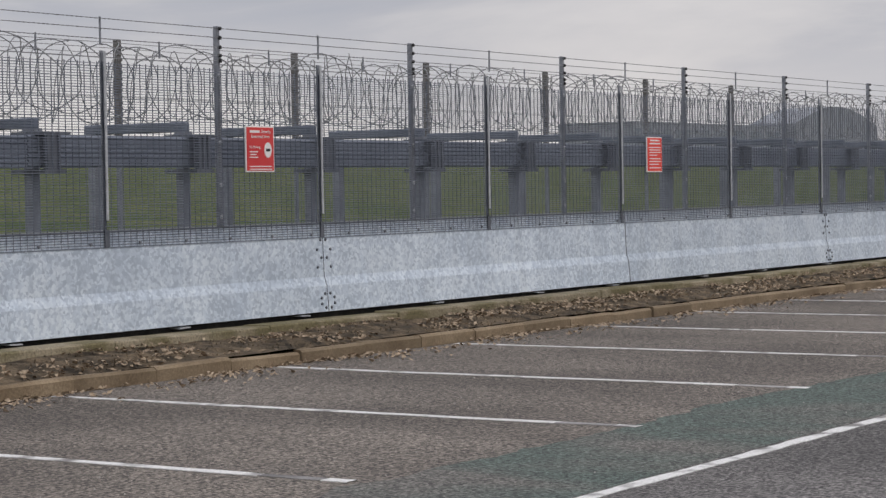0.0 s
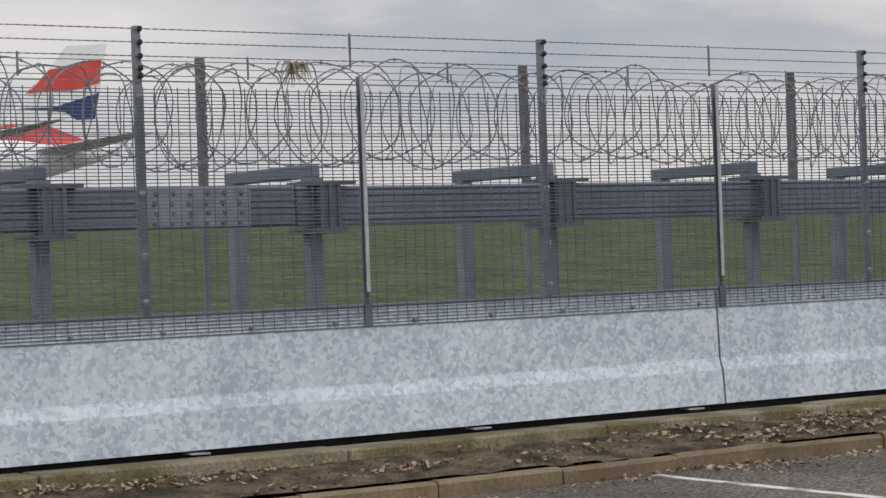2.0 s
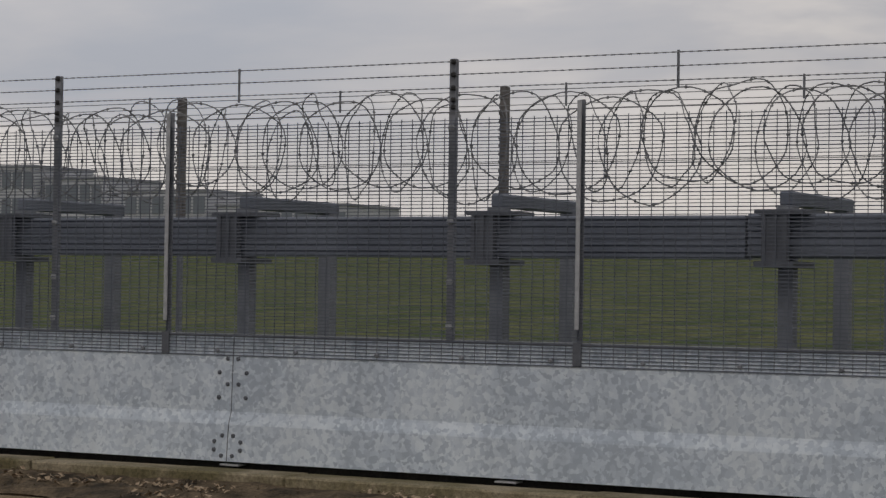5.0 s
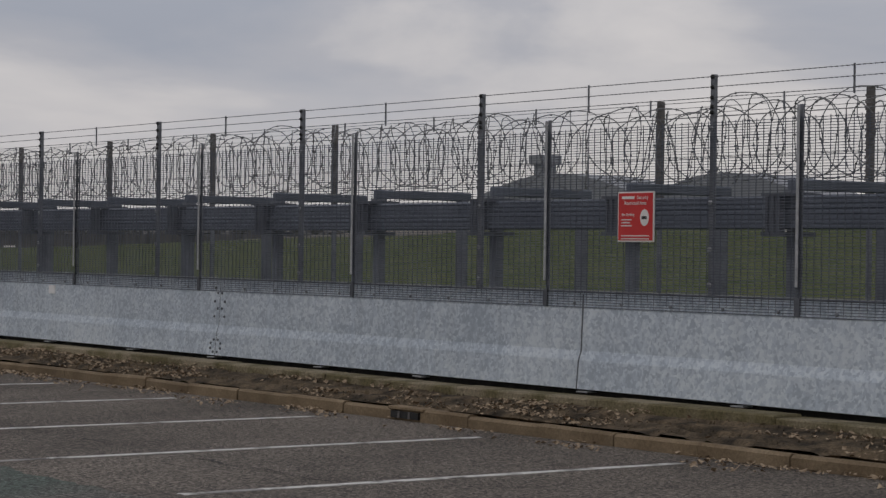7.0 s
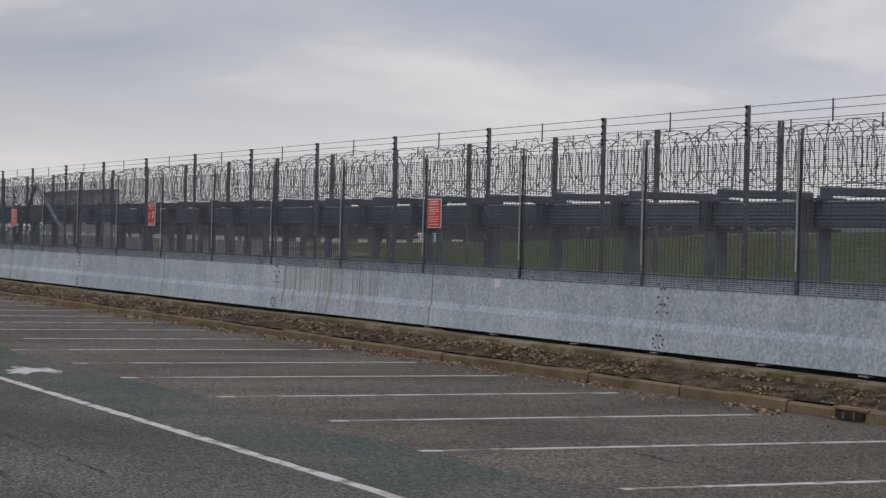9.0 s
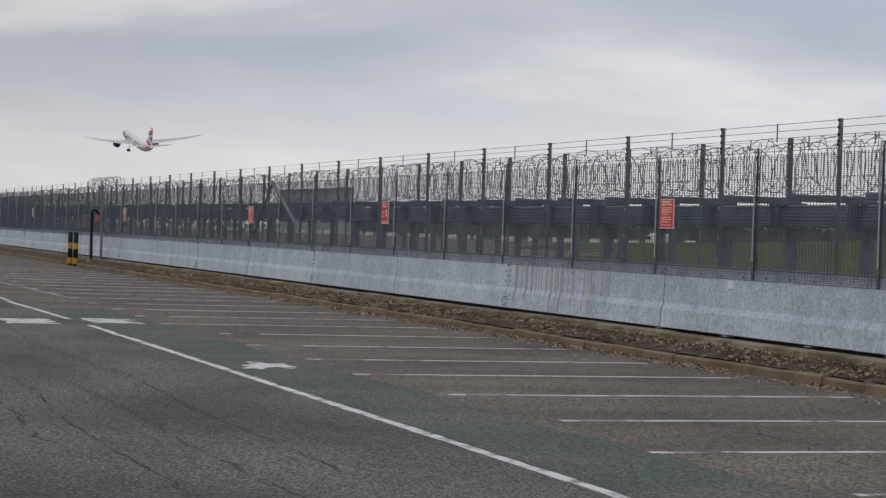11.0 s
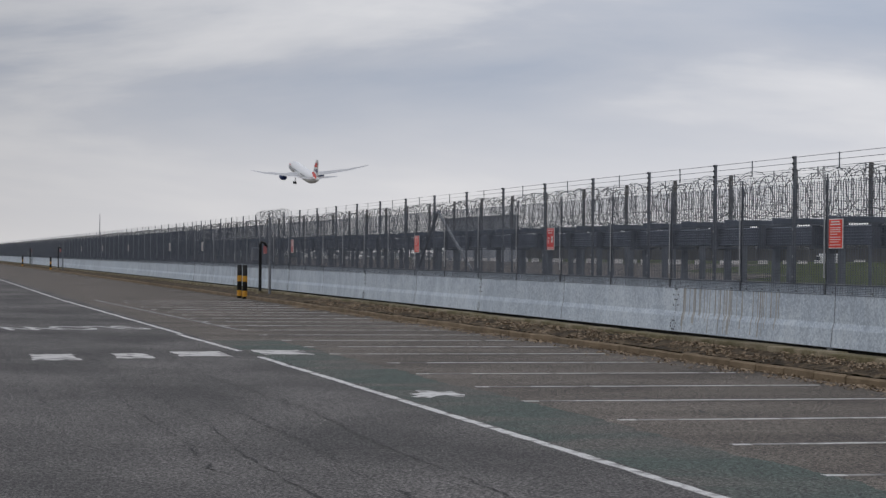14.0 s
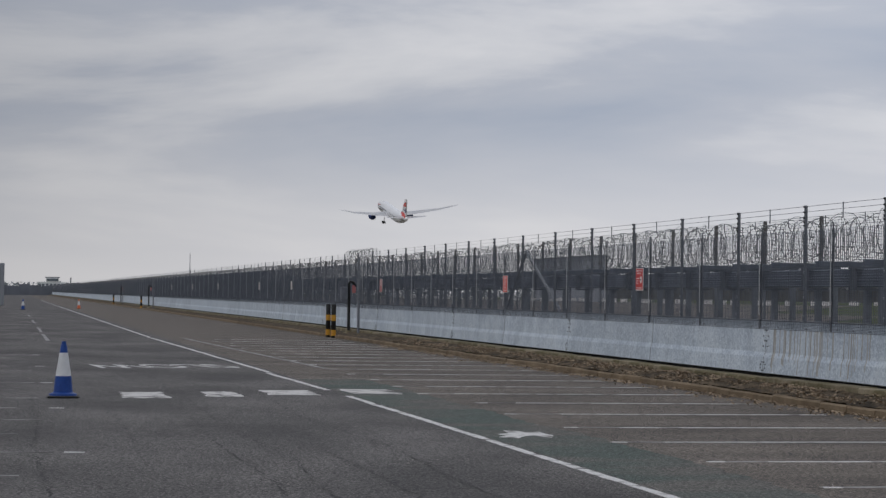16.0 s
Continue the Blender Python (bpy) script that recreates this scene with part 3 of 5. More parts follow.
def face_y(z):
    """How far the barrier's stepped face stands out at height z."""
    for (y0, z0), (y1, z1) in zip(FACE, FACE[1:]):
        if z0 >= z >= z1:
            return y0 + (y1 - y0) * (z0 - z) / (z0 - z1)
    return FACE[-1][0]


def face_strip(x0, x1, z0, z1, proud):
    """A thin strip that lies on the stepped face."""
    zs = sorted({z0, z1} | {z for y, z in FACE if z0 < z < z1})
    b = bmesh.new()
    add_prism(b, [(face_y(z) - proud, z) for z in zs] + [(face_y(z) + 0.004, z) for z in reversed(zs)], x0, x1)
    return b


def barrier_section():
    ob = empty("barrier_section", "galvanised steel barrier section with spangled face and stepped foot", "barrier", "steel barrier sections")
    b = bmesh.new()
    add_prism(b, FACE + [(0.36, 0.304), (0.30, 1.11)], -3.006, 3.006)
    part("shell", b, GALV, ob)
    b = bmesh.new()
    add_box(b, -3.0, 3.0, -0.006, 0.306, 1.106, 1.122)
    part("cap_rail", b, BEAM_DARK, ob, "dark steel cap rail")
    return ob


section = barrier_section()
section.location = (25.21, FENCE_Y, 0)
BARRIER_X = [25.21 - 6.017 * k for k in range(-4, 121) if k]
for x in BARRIER_X:
    copy_thing(section, pose(x, FENCE_Y, 0))
# bolted joints every second section; plain joints show a dark seam
bm = bmesh.new()
add_lathe(bm, [(0.014, -0.02), (0.014, 0.006), (0.009, 0.010)], 8)
bolt_me = mesh_of("bolt", bm, BEAM_DARK)
seam_me = mesh_of("seam", face_strip(-0.006, 0.006, 0.306, 1.09, 0.003), BEAM_DARK)
for k in range(-1, 22):
    x = 28.22 - 6.017 * k
    bolted = k % 2 == 0
    joint = empty("barrier_joint", "bolted joint plate holes between steel barrier sections" if bolted else "narrow dark seam between steel barrier sections", "joint", "barrier joints", at=(x, FENCE_Y, 0))
    piece("seam", seam_me, joint, pose(0, 0, 0) @ Matrix.Diagonal((0.35 if bolted else 1.2, 1, 1, 1)))
    if bolted:
        for dx, z in ((-0.04, 0.965), (0.04, 0.965), (-0.10, 0.875), (0.11, 0.875), (-0.035, 0.80), (0.05, 0.80), (-0.10, 0.715), (0.11, 0.715)):
            piece("bolt", bolt_me, joint, pose(dx, face_y(z) - 0.002, z, 90))
        for i in range(8):
            an = (i + 0.5) * math.tau / 8
            z = 0.405 + 0.07 * math.sin(an)
            piece("bolt", bolt_me, joint, pose(0.11 * math.cos(an), face_y(z) - 0.002, z, 90))
# small white tag plate and brown run-off streaks on the barrier
bm = bmesh.new()
add_box(bm, -0.08, 0.08, -0.012, 0.0, -0.05, 0.05)
tag = tagged(part("tag_plate", bm, WHITE), "small blank white plate fixed to the steel barrier", "plate")
tag.location = (-23.95, FENCE_Y - 0.008, 0.915)
STREAK = material("brown_run_off_stain", (0.35, 0.325, 0.29), 0.8, second=(0.52, 0.52, 0.51), scale=9, stretch=(3, 1, 0.1), grain=0.2, grain_scale=20)
streaks = empty("run_off_streaks", "brown vertical run-off streaks on the steel barrier", "stain", kind="structure", at=(0, FENCE_Y, 0))
rs = random.Random(3)
for k in range(44):
    x = -31.6 + 3.9 * rs.random() ** 1.4
    w = rs.uniform(0.005, 0.018)
    part("streak", face_strip(x - w, x + w, rs.uniform(0.32, 0.62), 0.985, 0.0025), STREAK, streaks)

# ---- perimeter fence on the barrier ----
fence = empty("perimeter_fence", "tall grey welded-mesh security fence standing on the steel barrier", "fence")
PITCH = 2.985
F_RIGHT = [-1.68 + 2.975 * k for k in range(0, 14)]
F_LEFT = [-2.434 - 2.99 * k + (0.1 if k > 7 else 0.0) for k in range(0, 232)]
F_POSTS = F_LEFT[::-1] + F_RIGHT


def mesh_panel(width):
    b = bmesh.new()
    r = 0.0026
    z = 0.987
    k = 0
    while z < 2.485:
        q = r * (1.35 if k % 4 == 0 else 1.0)
        add_box(b, 0, width, -q, q, z - q, z + q)
        z += 0.0215
        k += 1
    n = int(width / 0.0762)
    for i in range(n + 1):
        x = i * width / n
        add_box(b, x - 0.0014, x + 0.0014, r, 4.2 * r, 0.987, 2.485)
    return mesh_of("mesh_panel", b, WIRE)


PANEL, SHORT_PANEL = mesh_panel(PITCH), mesh_panel(0.754)
bm = bmesh.new()
add_box(bm, -0.014, 0.014, -0.012, 0.0, 1.205, 2.57)
bevel(bm, 0.003)
BAR = mesh_of("clamp_bar", bm, GALV_POST)
bm = bmesh.new()
add_box(bm, -0.019, 0.019, 0.0, 0.012, 0.99, 2.575)
BACK_POST = mesh_of("panel_post", bm, POST_GREY)
bm = bmesh.new()
add_box(bm, -0.028, 0.028, -0.006, 0.0, 0.99, 1.13)
FOOT = mesh_of("foot_bracket", bm, BEAM_DARK)
for x in F_POSTS:
    piece("clamp_bar", BAR, fence, pose(x, FENCE_Y - 0.02, 0))
    piece("panel_post", BACK_POST, fence, pose(x + 0.003, FENCE_Y + 0.004, 0))
    if x > -150:
        piece("foot_bracket", FOOT, fence, pose(x, FENCE_Y - 0.014, 0))
    if abs(x + 2.434) < 0.01:
        piece("mesh_panel", SHORT_PANEL, fence, pose(x, FENCE_Y - 0.008, 0))
    else:
        piece("mesh_panel", PANEL, fence, pose(x, FENCE_Y - 0.008, 0))
bm = bmesh.new()
add_lathe(bm, [(0.015, 0.0), (0.015, 0.008), (0.009, 0.014)], 8)
stud = mesh_of("fixing_stud", bm, POST_GREY)
for k in range(200):
    piece("fixing_stud", stud, fence, pose(34 - 0.6 * k, FENCE_Y - 0.012, 1.017, 90))

T_POSTS = [-0.30 + 3.005 * k + (-0.07 if k < -2 else 0.05 * max(0, k - 5)) for k in range(-232, 13)]
WIRE_Z = (2.835, 2.755, 2.672, 2.60, 2.555, 2.52)
bm = bmesh.new()
add_box(bm, -0.024, 0.024, 0.0, 0.042, 0.7, 2.855)
bevel(bm, 0.006)
TALL = mesh_of("tall_post", bm, POST_GREY)
bm = bmesh.new()
add_lathe(bm, [(0.010, -0.016), (0.016, -0.008), (0.016, 0.008), (0.010, 0.016)], 8)
INSULATORS = mesh_of("insulator", bm, BLACK)
bm = bmesh.new()
add_lathe(bm, [(0.022, 0.0), (0.022, 0.01), (0.01, 0.016)], 8)
post_bolt = mesh_of("post_bolt", bm, GALV_POST)
bm = bmesh.new()
add_tube(bm, [(0, 0, 2.63), (0, 0, 2.85)], 0.009, 6)
ROD = mesh_of("wire_spacer", bm, POST_GREY)
bm = bmesh.new()
add_tube(bm, [(0, 0, 2.545), (0, 0, 2.685)], 0.008, 6)
SHORT_ROD = mesh_of("short_spacer", bm, POST_GREY)
for x in T_POSTS:
    tp = piece("tall_post", TALL, fence, pose(x, FENCE_Y + 0.02, 0))
    if x > -75:
        for z in WIRE_Z[:5]:
            piece("insulator", INSULATORS, tp, pose(0.012, -0.010, z))
    if -45 < x:
        for z in (1.205, 1.48, 1.85, 2.43):
            piece("post_bolt", post_bolt, tp, pose(0.0, -0.002, z, 90))
    if x > -250:
        piece("wire_spacer", ROD, fence, pose(x + 1.49, FENCE_Y + 0.03, 0))
        piece("short_spacer", SHORT_ROD, fence, pose(x + 0.76, FENCE_Y + 0.05, 0))
        piece("short_spacer", SHORT_ROD, fence, pose(x + 2.25, FENCE_Y + 0.05, 0))
for z in WIRE_Z:
    bm = bmesh.new()
    add_box(bm, -700, 40, FENCE_Y + 0.010, FENCE_Y + 0.0145, z - 0.0023, z + 0.0023)
    if z > 2.65:
        for k in range(1500):
            x = 38 - 0.055 * k
            add_box(bm, x - 0.012, x + 0.012, FENCE_Y + 0.009, FENCE_Y + 0.016, z - 0.0040, z + 0.0036)
    part("barbed_strand" if z > 2.65 else "tension_wire", bm, RAZOR, fence)
# raking stays of a corner bay
for x0 in (-48.3,):
    bm = bmesh.new()
    add_tube(bm, [(x0, FENCE_Y + 0.1, 2.45), (x0 + 3.1, FENCE_Y + 0.1, 1.15)], 0.035, 8)
    part("raking_stay", bm, GALV_POST, fence)
    bm = bmesh.new()
    add_tube(bm, [(x0 - 0.1, FENCE_Y + 0.12, 2.5), (x0 - 2.0, FENCE_Y + 0.12, 1.2)], 0.035, 8)
    part("raking_stay", bm, POST_GREY, fence)

# ---- inner crash beam on trestle supports ----
beam_y, leg_y, rear_y = 12.80, 12.95, 14.05
SUP = [-0.516 + 2.045 * k for k in range(-110, 19)]


def trestle():
    ob = empty("barrier_support", "grey steel trestle support carrying the crash beam", "support", "crash beam supports")
    b = bmesh.new()
    add_box(b, -0.05, 0.05, -0.045, 0.045, 0.0, 1.70)
    part("front_leg", b, LEG, ob)
    b = bmesh.new()
    add_box(b, -0.052, 0.052, 1.05, 1.14, 0.0, 2.0)
    part("rear_leg", b, LEG, ob)
    b = bmesh.new()
    add_box(b, -0.042, 0.042, -0.06, 1.2, 1.99, 2.085)
    bevel(b, 0.012)
    part("arm", b, BEAM, ob)
    b = bmesh.new()
    add_box(b, -0.05, 0.05, -0.08, 0.06, 1.69, 1.995)
    part("arm_post", b, LEG, ob)
    b = bmesh.new()
    add_box(b, -0.085, 0.085, -0.245, -0.21, 1.64, 1.955)
    for i in range(3):
        add_box(b, -0.085 + 0.07 * i, -0.058 + 0.07 * i, -0.262, -0.245, 1.64, 1.955)
    part("block", b, BEAM_DARK, ob, "dark ribbed steel spacer block")
    b = bmesh.new()
    add_box(b, -0.13, 0.13, -0.27, 0.12, 1.60, 1.64)
    part("flange", b, BEAM_DARK, ob)
    b = bmesh.new()
    add_box(b, -0.13, 0.2, -0.27, 0.12, 1.938, 1.962)
    part("top_plate", b, BEAM_DARK, ob)
    return ob


first = trestle()
first.location = (SUP[0], leg_y, 0.0)
for x in SUP[1:]:
    copy_thing(first, pose(x, leg_y, 0))
bm = bmesh.new()
x = SUP[0] - 2.045
while x > -700:
    add_box(bm, x - 0.065, x + 0.065, leg_y - 0.07, leg_y + 0.07, 0, 1.7)
    add_box(bm, x - 0.06, x + 0.06, leg_y - 0.1, leg_y + 1.22, 1.99, 2.085)
    add_box(bm, x - 0.11, x + 0.11, leg_y - 0.27, leg_y - 0.2, 1.62, 1.96)
    x -= 2.045
tagged(part("far_barrier_supports", bm, LEG), "distant grey steel supports of the crash beam", "support", kind="stuff")
beam = empty("crash_beam", "long grey box-section steel crash beam behind the fence", "crash barrier")
bm = bmesh.new()
ribs = [(0.07, 1.935), (-0.055, 1.935), (-0.07, 1.92)]
for i in range(6):
    z = 1.912 - 0.042 * i
    ribs += [(-0.07, z), (-0.058, z - 0.008), (-0.058, z - 0.016), (-0.07, z - 0.024)]
ribs += [(-0.07, 1.668), (-0.055, 1.655), (0.07, 1.655)]
add_prism(bm, ribs, -3.06, 3.06)
beam_me = mesh_of("beam_length", bm, BEAM)
for k in range(120):
    r = random.Random(k)
    piece("beam_length", beam_me, beam, pose(35.05 - 6.135 * k, beam_y + 0.06 + r.uniform(-0.008, 0.008), r.uniform(-0.008, 0.008)))
PLATE = material("pale_splice_plate", (0.22, 0.23, 0.255), 0.5, 0.2, second=(0.30, 0.31, 0.33), scale=8, grain=0.1, grain_scale=30)
bm = bmesh.new()
add_box(bm, 6.29, 7.08, beam_y - 0.025, beam_y - 0.01, 1.665, 1.925)
plate = part("splice_plate", bm, PLATE, beam, "pale bolted splice plate")
bm = bmesh.new()
add_lathe(bm, [(0.017, 0.0), (0.017, 0.008), (0.009, 0.012)], 8)
plate_bolt = mesh_of("plate_bolt", bm, BEAM_DARK)
for i in range(6):
    for j in range(4):
        piece("plate_bolt", plate_bolt, plate, pose(6.36 + 0.127 * i + 0.015 * (j % 2), beam_y - 0.026, 1.69 + 0.067 * j, 90))

SCUFF = material("paler_patch_paint", (0.155, 0.165, 0.185), 0.6, 0.1, second=(0.20, 0.21, 0.23), scale=7, grain=0.15, grain_scale=30)
for x0, x1 in ((-3.18, -2.9), (-0.42, -0.12), (0.95, 1.22), (4.55, 4.8)):
    bm = bmesh.new()
    add_box(bm, x0, x1, beam_y - 0.018, beam_y - 0.009, 1.675, 1.915)
    part("patch_plate", bm, SCUFF, beam, "paler steel patch plate")

# ---- razor wire coils and the inner line of posts ----
def loop_points(r, seed, turn, count=28):
    """One loop of the coil, bent a little out of true."""
    yaw, lean = turn * radians(r.uniform(40, 68)), radians(r.uniform(-16, 16))
    rad = r.uniform(0.32, 0.40)
    m = Matrix.Rotation(lean, 3, "Y") @ Matrix.Rotation(yaw, 3, "Z")
    pts = []
    for i in range(count + 1):
        ca, sa = math.cos(i / count * math.tau), math.sin(i / count * math.tau)
        p = m @ Vector((0.0, rad * ca, rad * sa))
        pts.append(Vector((p.x + 0.05 * noise.noise((ca * 1.2, sa * 1.2, seed)), p.y * 0.85, p.z + 0.05 * noise.noise((ca * 1.2, sa * 1.2, seed + 30)))))
    return pts


def add_loop(b, pts, at):
    """The strip of the wire, with a pair of blades every few centimetres."""
    pts = [p + at for p in pts]
    add_tube(b, pts, 0.0050, 4, False)
    for i in range(0, len(pts) - 1):
        p, q = pts[i], pts[i + 1]
        d = (q - p).normalized() * 0.017
        mid = (p + q) / 2
        o = Vector((0.0, 0.0, 0.014)) if i % 2 else Vector((0.010, 0.010, 0.0))
        b.faces.new([b.verts.new(mid + d), b.verts.new(mid + o), b.verts.new(mid - d), b.verts.new(mid - o)])


LOOPS = []
for k in range(16):
    b = bmesh.new()
    add_loop(b, loop_points(random.Random(k + 300), k, 1 if k % 2 else -1), Vector((0, 0, 0)))
    LOOPS.append(mesh_of("loop", b, RAZOR))


def coil_mesh(seed):
    """Six metres of concertina wire: big tilted loops that cross their neighbours."""
    b = bmesh.new()
    r = random.Random(seed)
    x, k = 0.0, 0
    while x < 6.0:
        add_loop(b, loop_points(r, seed * 50 + k, 1 if k % 2 else -1, 20), Vector((x, 0, 2.47 + r.uniform(-0.06, 0.05))))
        x += r.uniform(0.10, 0.21)
        k += 1
    return mesh_of("razor_wire_coil", b, RAZOR)


COILS = [coil_mesh(s) for s in (1, 2, 3, 4)]
COIL_LABEL = "tangled grey razor-wire coil lying on the beam supports"
for k in range(122):
    if k < 12:
        c = empty("razor_wire_coil", COIL_LABEL, "razor wire", "razor wire coils", at=(31 - 6.0 * k, 13.45, 2.47))
        r = random.Random(k + 70)
        x, n = 0.0, 0
        while x < 6.0:
            piece("loop", LOOPS[2 * r.randrange(8) + n % 2], c, pose(x, 0, r.uniform(-0.06, 0.05), r.uniform(-4, 4)))
            x += r.uniform(0.10, 0.21)
            n += 1
        continue
    c = new("razor_wire_coil", COILS[(k * 7 + k // 3) % 4])
    c.matrix_basis = pose(31 - 6.0 * k, 13.45, 0)
    tagged(c, COIL_LABEL, "razor wire", "razor wire coils")
inner = empty("inner_fence", "inner line of brown weathered posts, uppers coloured dark as if backlit, strung with wires", "fence")
bm = bmesh.new()
add_box(bm, -0.028, 0.028, -0.03, 0.03, 1.8, 2.985)
for i in range(13):
    add_box(bm, -0.032, 0.032, -0.04, -0.025, 2.15 + 0.062 * i, 2.175 + 0.062 * i)
# weathered brown, kept darker than the stem to paint the upper's backlit look
INNER = mesh_of("inner_post", bm, RUSTY)
bm = bmesh.new()
add_box(bm, -0.019, 0.019, -0.02, 0.02, 0.1, 1.8)
STEM = mesh_of("stem", bm, LEG)
for k in range(-233, 12):
    upper = piece("inner_post", INNER, inner, pose(-1.46 + 3.005 * k + (0.17 if k < -4 else 0.045 * max(0, k) if k < 8 else 0.08), 14.6, 0))
    piece("stem", STEM, upper, pose(0, 0, 0))
for z in (2.95, 2.80, 2.6, 2.4, 2.2):
    bm = bmesh.new()
    add_box(bm, -700, 36, 14.54, 14.545, z - 0.003, z + 0.003)
    part("inner_wire", bm, RAZOR, inner)


# a plastic bag snagged in the razor wire
b = bmesh.new()
rb = random.Random(4)
for k in range(34):
    a, out = rb.uniform(0, math.tau), rb.uniform(0.05, 0.13)
    p = Vector((rb.uniform(-0.05, 0.05), rb.uniform(-0.03, 0.03), rb.uniform(0.0, 0.06)))
    w = rb.uniform(0.006, 0.02)
    prev = None
    for i in range(6):
        u = i / 5
        q = p + Vector((math.cos(a) * out * u * 1.3, math.sin(a) * out * u * 0.5, 0.05 * math.sin(u * 2.5) - rb.uniform(0.10, 0.16) * u * u))
        row = (b.verts.new(q + Vector((w * (1.1 - u), 0, rb.uniform(-0.006, 0.006)))), b.verts.new(q - Vector((w * (1.1 - u), 0, 0))))
        if prev:
            b.faces.new((prev[0], row[0], row[1], prev[1]))
        prev = row
BAG = material("dull_plastic_film", (0.40, 0.36, 0.28), 0.5, second=(0.20, 0.17, 0.12), scale=14, grain=0.2, grain_scale=40)
bag = tagged(part("plastic_bag", b, BAG), "shredded dull beige plastic bag snagged in razor wire", "bag")
bag.location = (7.62, 13.05, 2.74)

# ---- signs on the fence ----
def sign(x0, x1, z0, z1, mat, label, lines, disc=None, words=()):
    ob = empty("warning_sign", label, "sign", "red warning signs", at=((x0 + x1) / 2, FENCE_Y - 0.055, (z0 + z1) / 2))
    w, h = (x1 - x0) / 2, (z1 - z0) / 2
    b = bmesh.new()
    add_box(b, -w, w, 0.0, 0.012, -h, h)
    part("plate", b, SIGN_WHITE if x1 - x0 < 0.5 else mat, ob)
    b = bmesh.new()
    e = 0.012
    add_box(b, -w + e, w - e, -0.004, 0.0, -h + e, h - e)
    part("face", b, mat, ob)
    for cx, cz, lw, lh in lines:
        b = bmesh.new()
        add_box(b, (cx - lw / 2) * 2 * w, (cx + lw / 2) * 2 * w, -0.008, -0.004, (cz - lh / 2) * 2 * h, (cz + lh / 2) * 2 * h)
        part("text_bar", b, SIGN_WHITE, ob)
    for text, cx, cz, size in words:
        lettering("sign_text", text, size, pose(cx * 2 * w, -0.006, cz * 2 * h, 90), SIGN_WHITE, parent=ob)
    if disc:
        b = bmesh.new()
        add_lathe(b, [(1.0, 0.0), (1.0, 0.004)], 20)
        bmesh.ops.transform(b, matrix=pose(disc[0] * 2 * w, -0.004, disc[1] * 2 * h, 90) @ Matrix.Diagonal((disc[2], disc[3], 1, 1)), verts=b.verts)
        part("disc", b, SIGN_WHITE, ob, "white round symbol")
        b = bmesh.new()
        add_box(b, disc[0] * 2 * w - disc[2] * 0.55, disc[0] * 2 * w + disc[2] * 0.55, -0.012, -0.008, disc[1] * 2 * h - 0.012, disc[1] * 2 * h + 0.012)
        part("disc_bar", b, BLACK, ob)
    return ob


ROUND_LINES = [(-0.2, 0.38, 0.34, 0.055), (-0.24, -0.06, 0.28, 0.022), (-0.26, -0.12, 0.22, 0.022), (-0.24, -0.18, 0.30, 0.022), (0.0, -0.38, 0.78, 0.02), (0.0, -0.44, 0.78, 0.02)]
WIDE_LINES = [(-0.07, 0.19, 0.74, 0.03), (-0.02, 0.115, 0.84, 0.03), (-0.05, 0.05, 0.78, 0.03), (-0.25, -0.03, 0.36, 0.03), (-0.03, -0.17, 0.82, 0.03), (-0.01, -0.24, 0.88, 0.03), (-0.1, -0.31, 0.68, 0.03), (-0.03, -0.39, 0.74, 0.03)]
TALL_LINES = [(0, 0.40, 0.6, 0.04), (0, 0.31, 0.7, 0.04), (0, 0.2, 0.74, 0.025), (0, 0.13, 0.7, 0.025), (0, 0.06, 0.74, 0.025), (-0.1, -0.02, 0.5, 0.025), (0, -0.12, 0.72, 0.025), (0, -0.2, 0.74, 0.025), (-0.06, -0.28, 0.6, 0.025), (0, -0.38, 0.72, 0.025)]
ROUND_LABEL = "red warning sign with white lettering and a round white symbol"
sign(14.99, 15.40, 1.592, 1.996, RED, ROUND_LABEL, ROUND_LINES, (0.26, -0.02, 0.052, 0.068), words=(("Security", 0.2, 0.38, 0.042), ("Restricted Area", 0.0, 0.27, 0.042), ("No Parking", -0.2, 0.04, 0.034)))
sign(22.69, 23.08, 1.573, 1.987, ORANGE_RED, "orange-red notice with rows of small white text", TALL_LINES)
sign(-1.528, -1.007, 1.633, 1.980, ORANGE_RED, "wide orange-red restricted area notice with white text", WIDE_LINES, None, (("Restricted Zone", -0.2, 0.41, 0.032), ("Unauthorised access prohibited", 0.0, 0.31, 0.032)))
sign(-13.41, -12.97, 1.537, 1.945, RED, ROUND_LABEL, ROUND_LINES, (0.26, -0.02, 0.052, 0.068), words=(("Security", 0.2, 0.38, 0.042), ("Restricted Area", 0.0, 0.27, 0.042), ("No Parking", -0.2, 0.04, 0.034)))
sign(-26.05, -25.62, 1.59, 1.975, ORANGE_RED, "orange-red notice with rows of small white text", TALL_LINES)
sign(-38.96, -38.5, 1.58, 2.0, RED, ROUND_LABEL, ROUND_LINES, (0.26, -0.02, 0.052, 0.068), words=(("Security", 0.2, 0.38, 0.042), ("Restricted Area", 0.0, 0.27, 0.042), ("No Parking", -0.2, 0.04, 0.034)))
sign(-50.06, -49.6, 1.53, 1.93, ORANGE_RED, "orange-red notice with rows of small white text", TALL_LINES)
FADED_RED = material("bleached_red_sign_face", (0.52, 0.19, 0.19), 0.6, second=(0.60, 0.26, 0.25), scale=3)
sign(-67.5, -67.05, 1.52, 1.93, FADED_RED, "weathered red notice on the far fence", TALL_LINES[:6])
PALE_SIGN = material("bleached_sign_face", (0.50, 0.46, 0.46), 0.6, second=(0.58, 0.54, 0.54), scale=3)
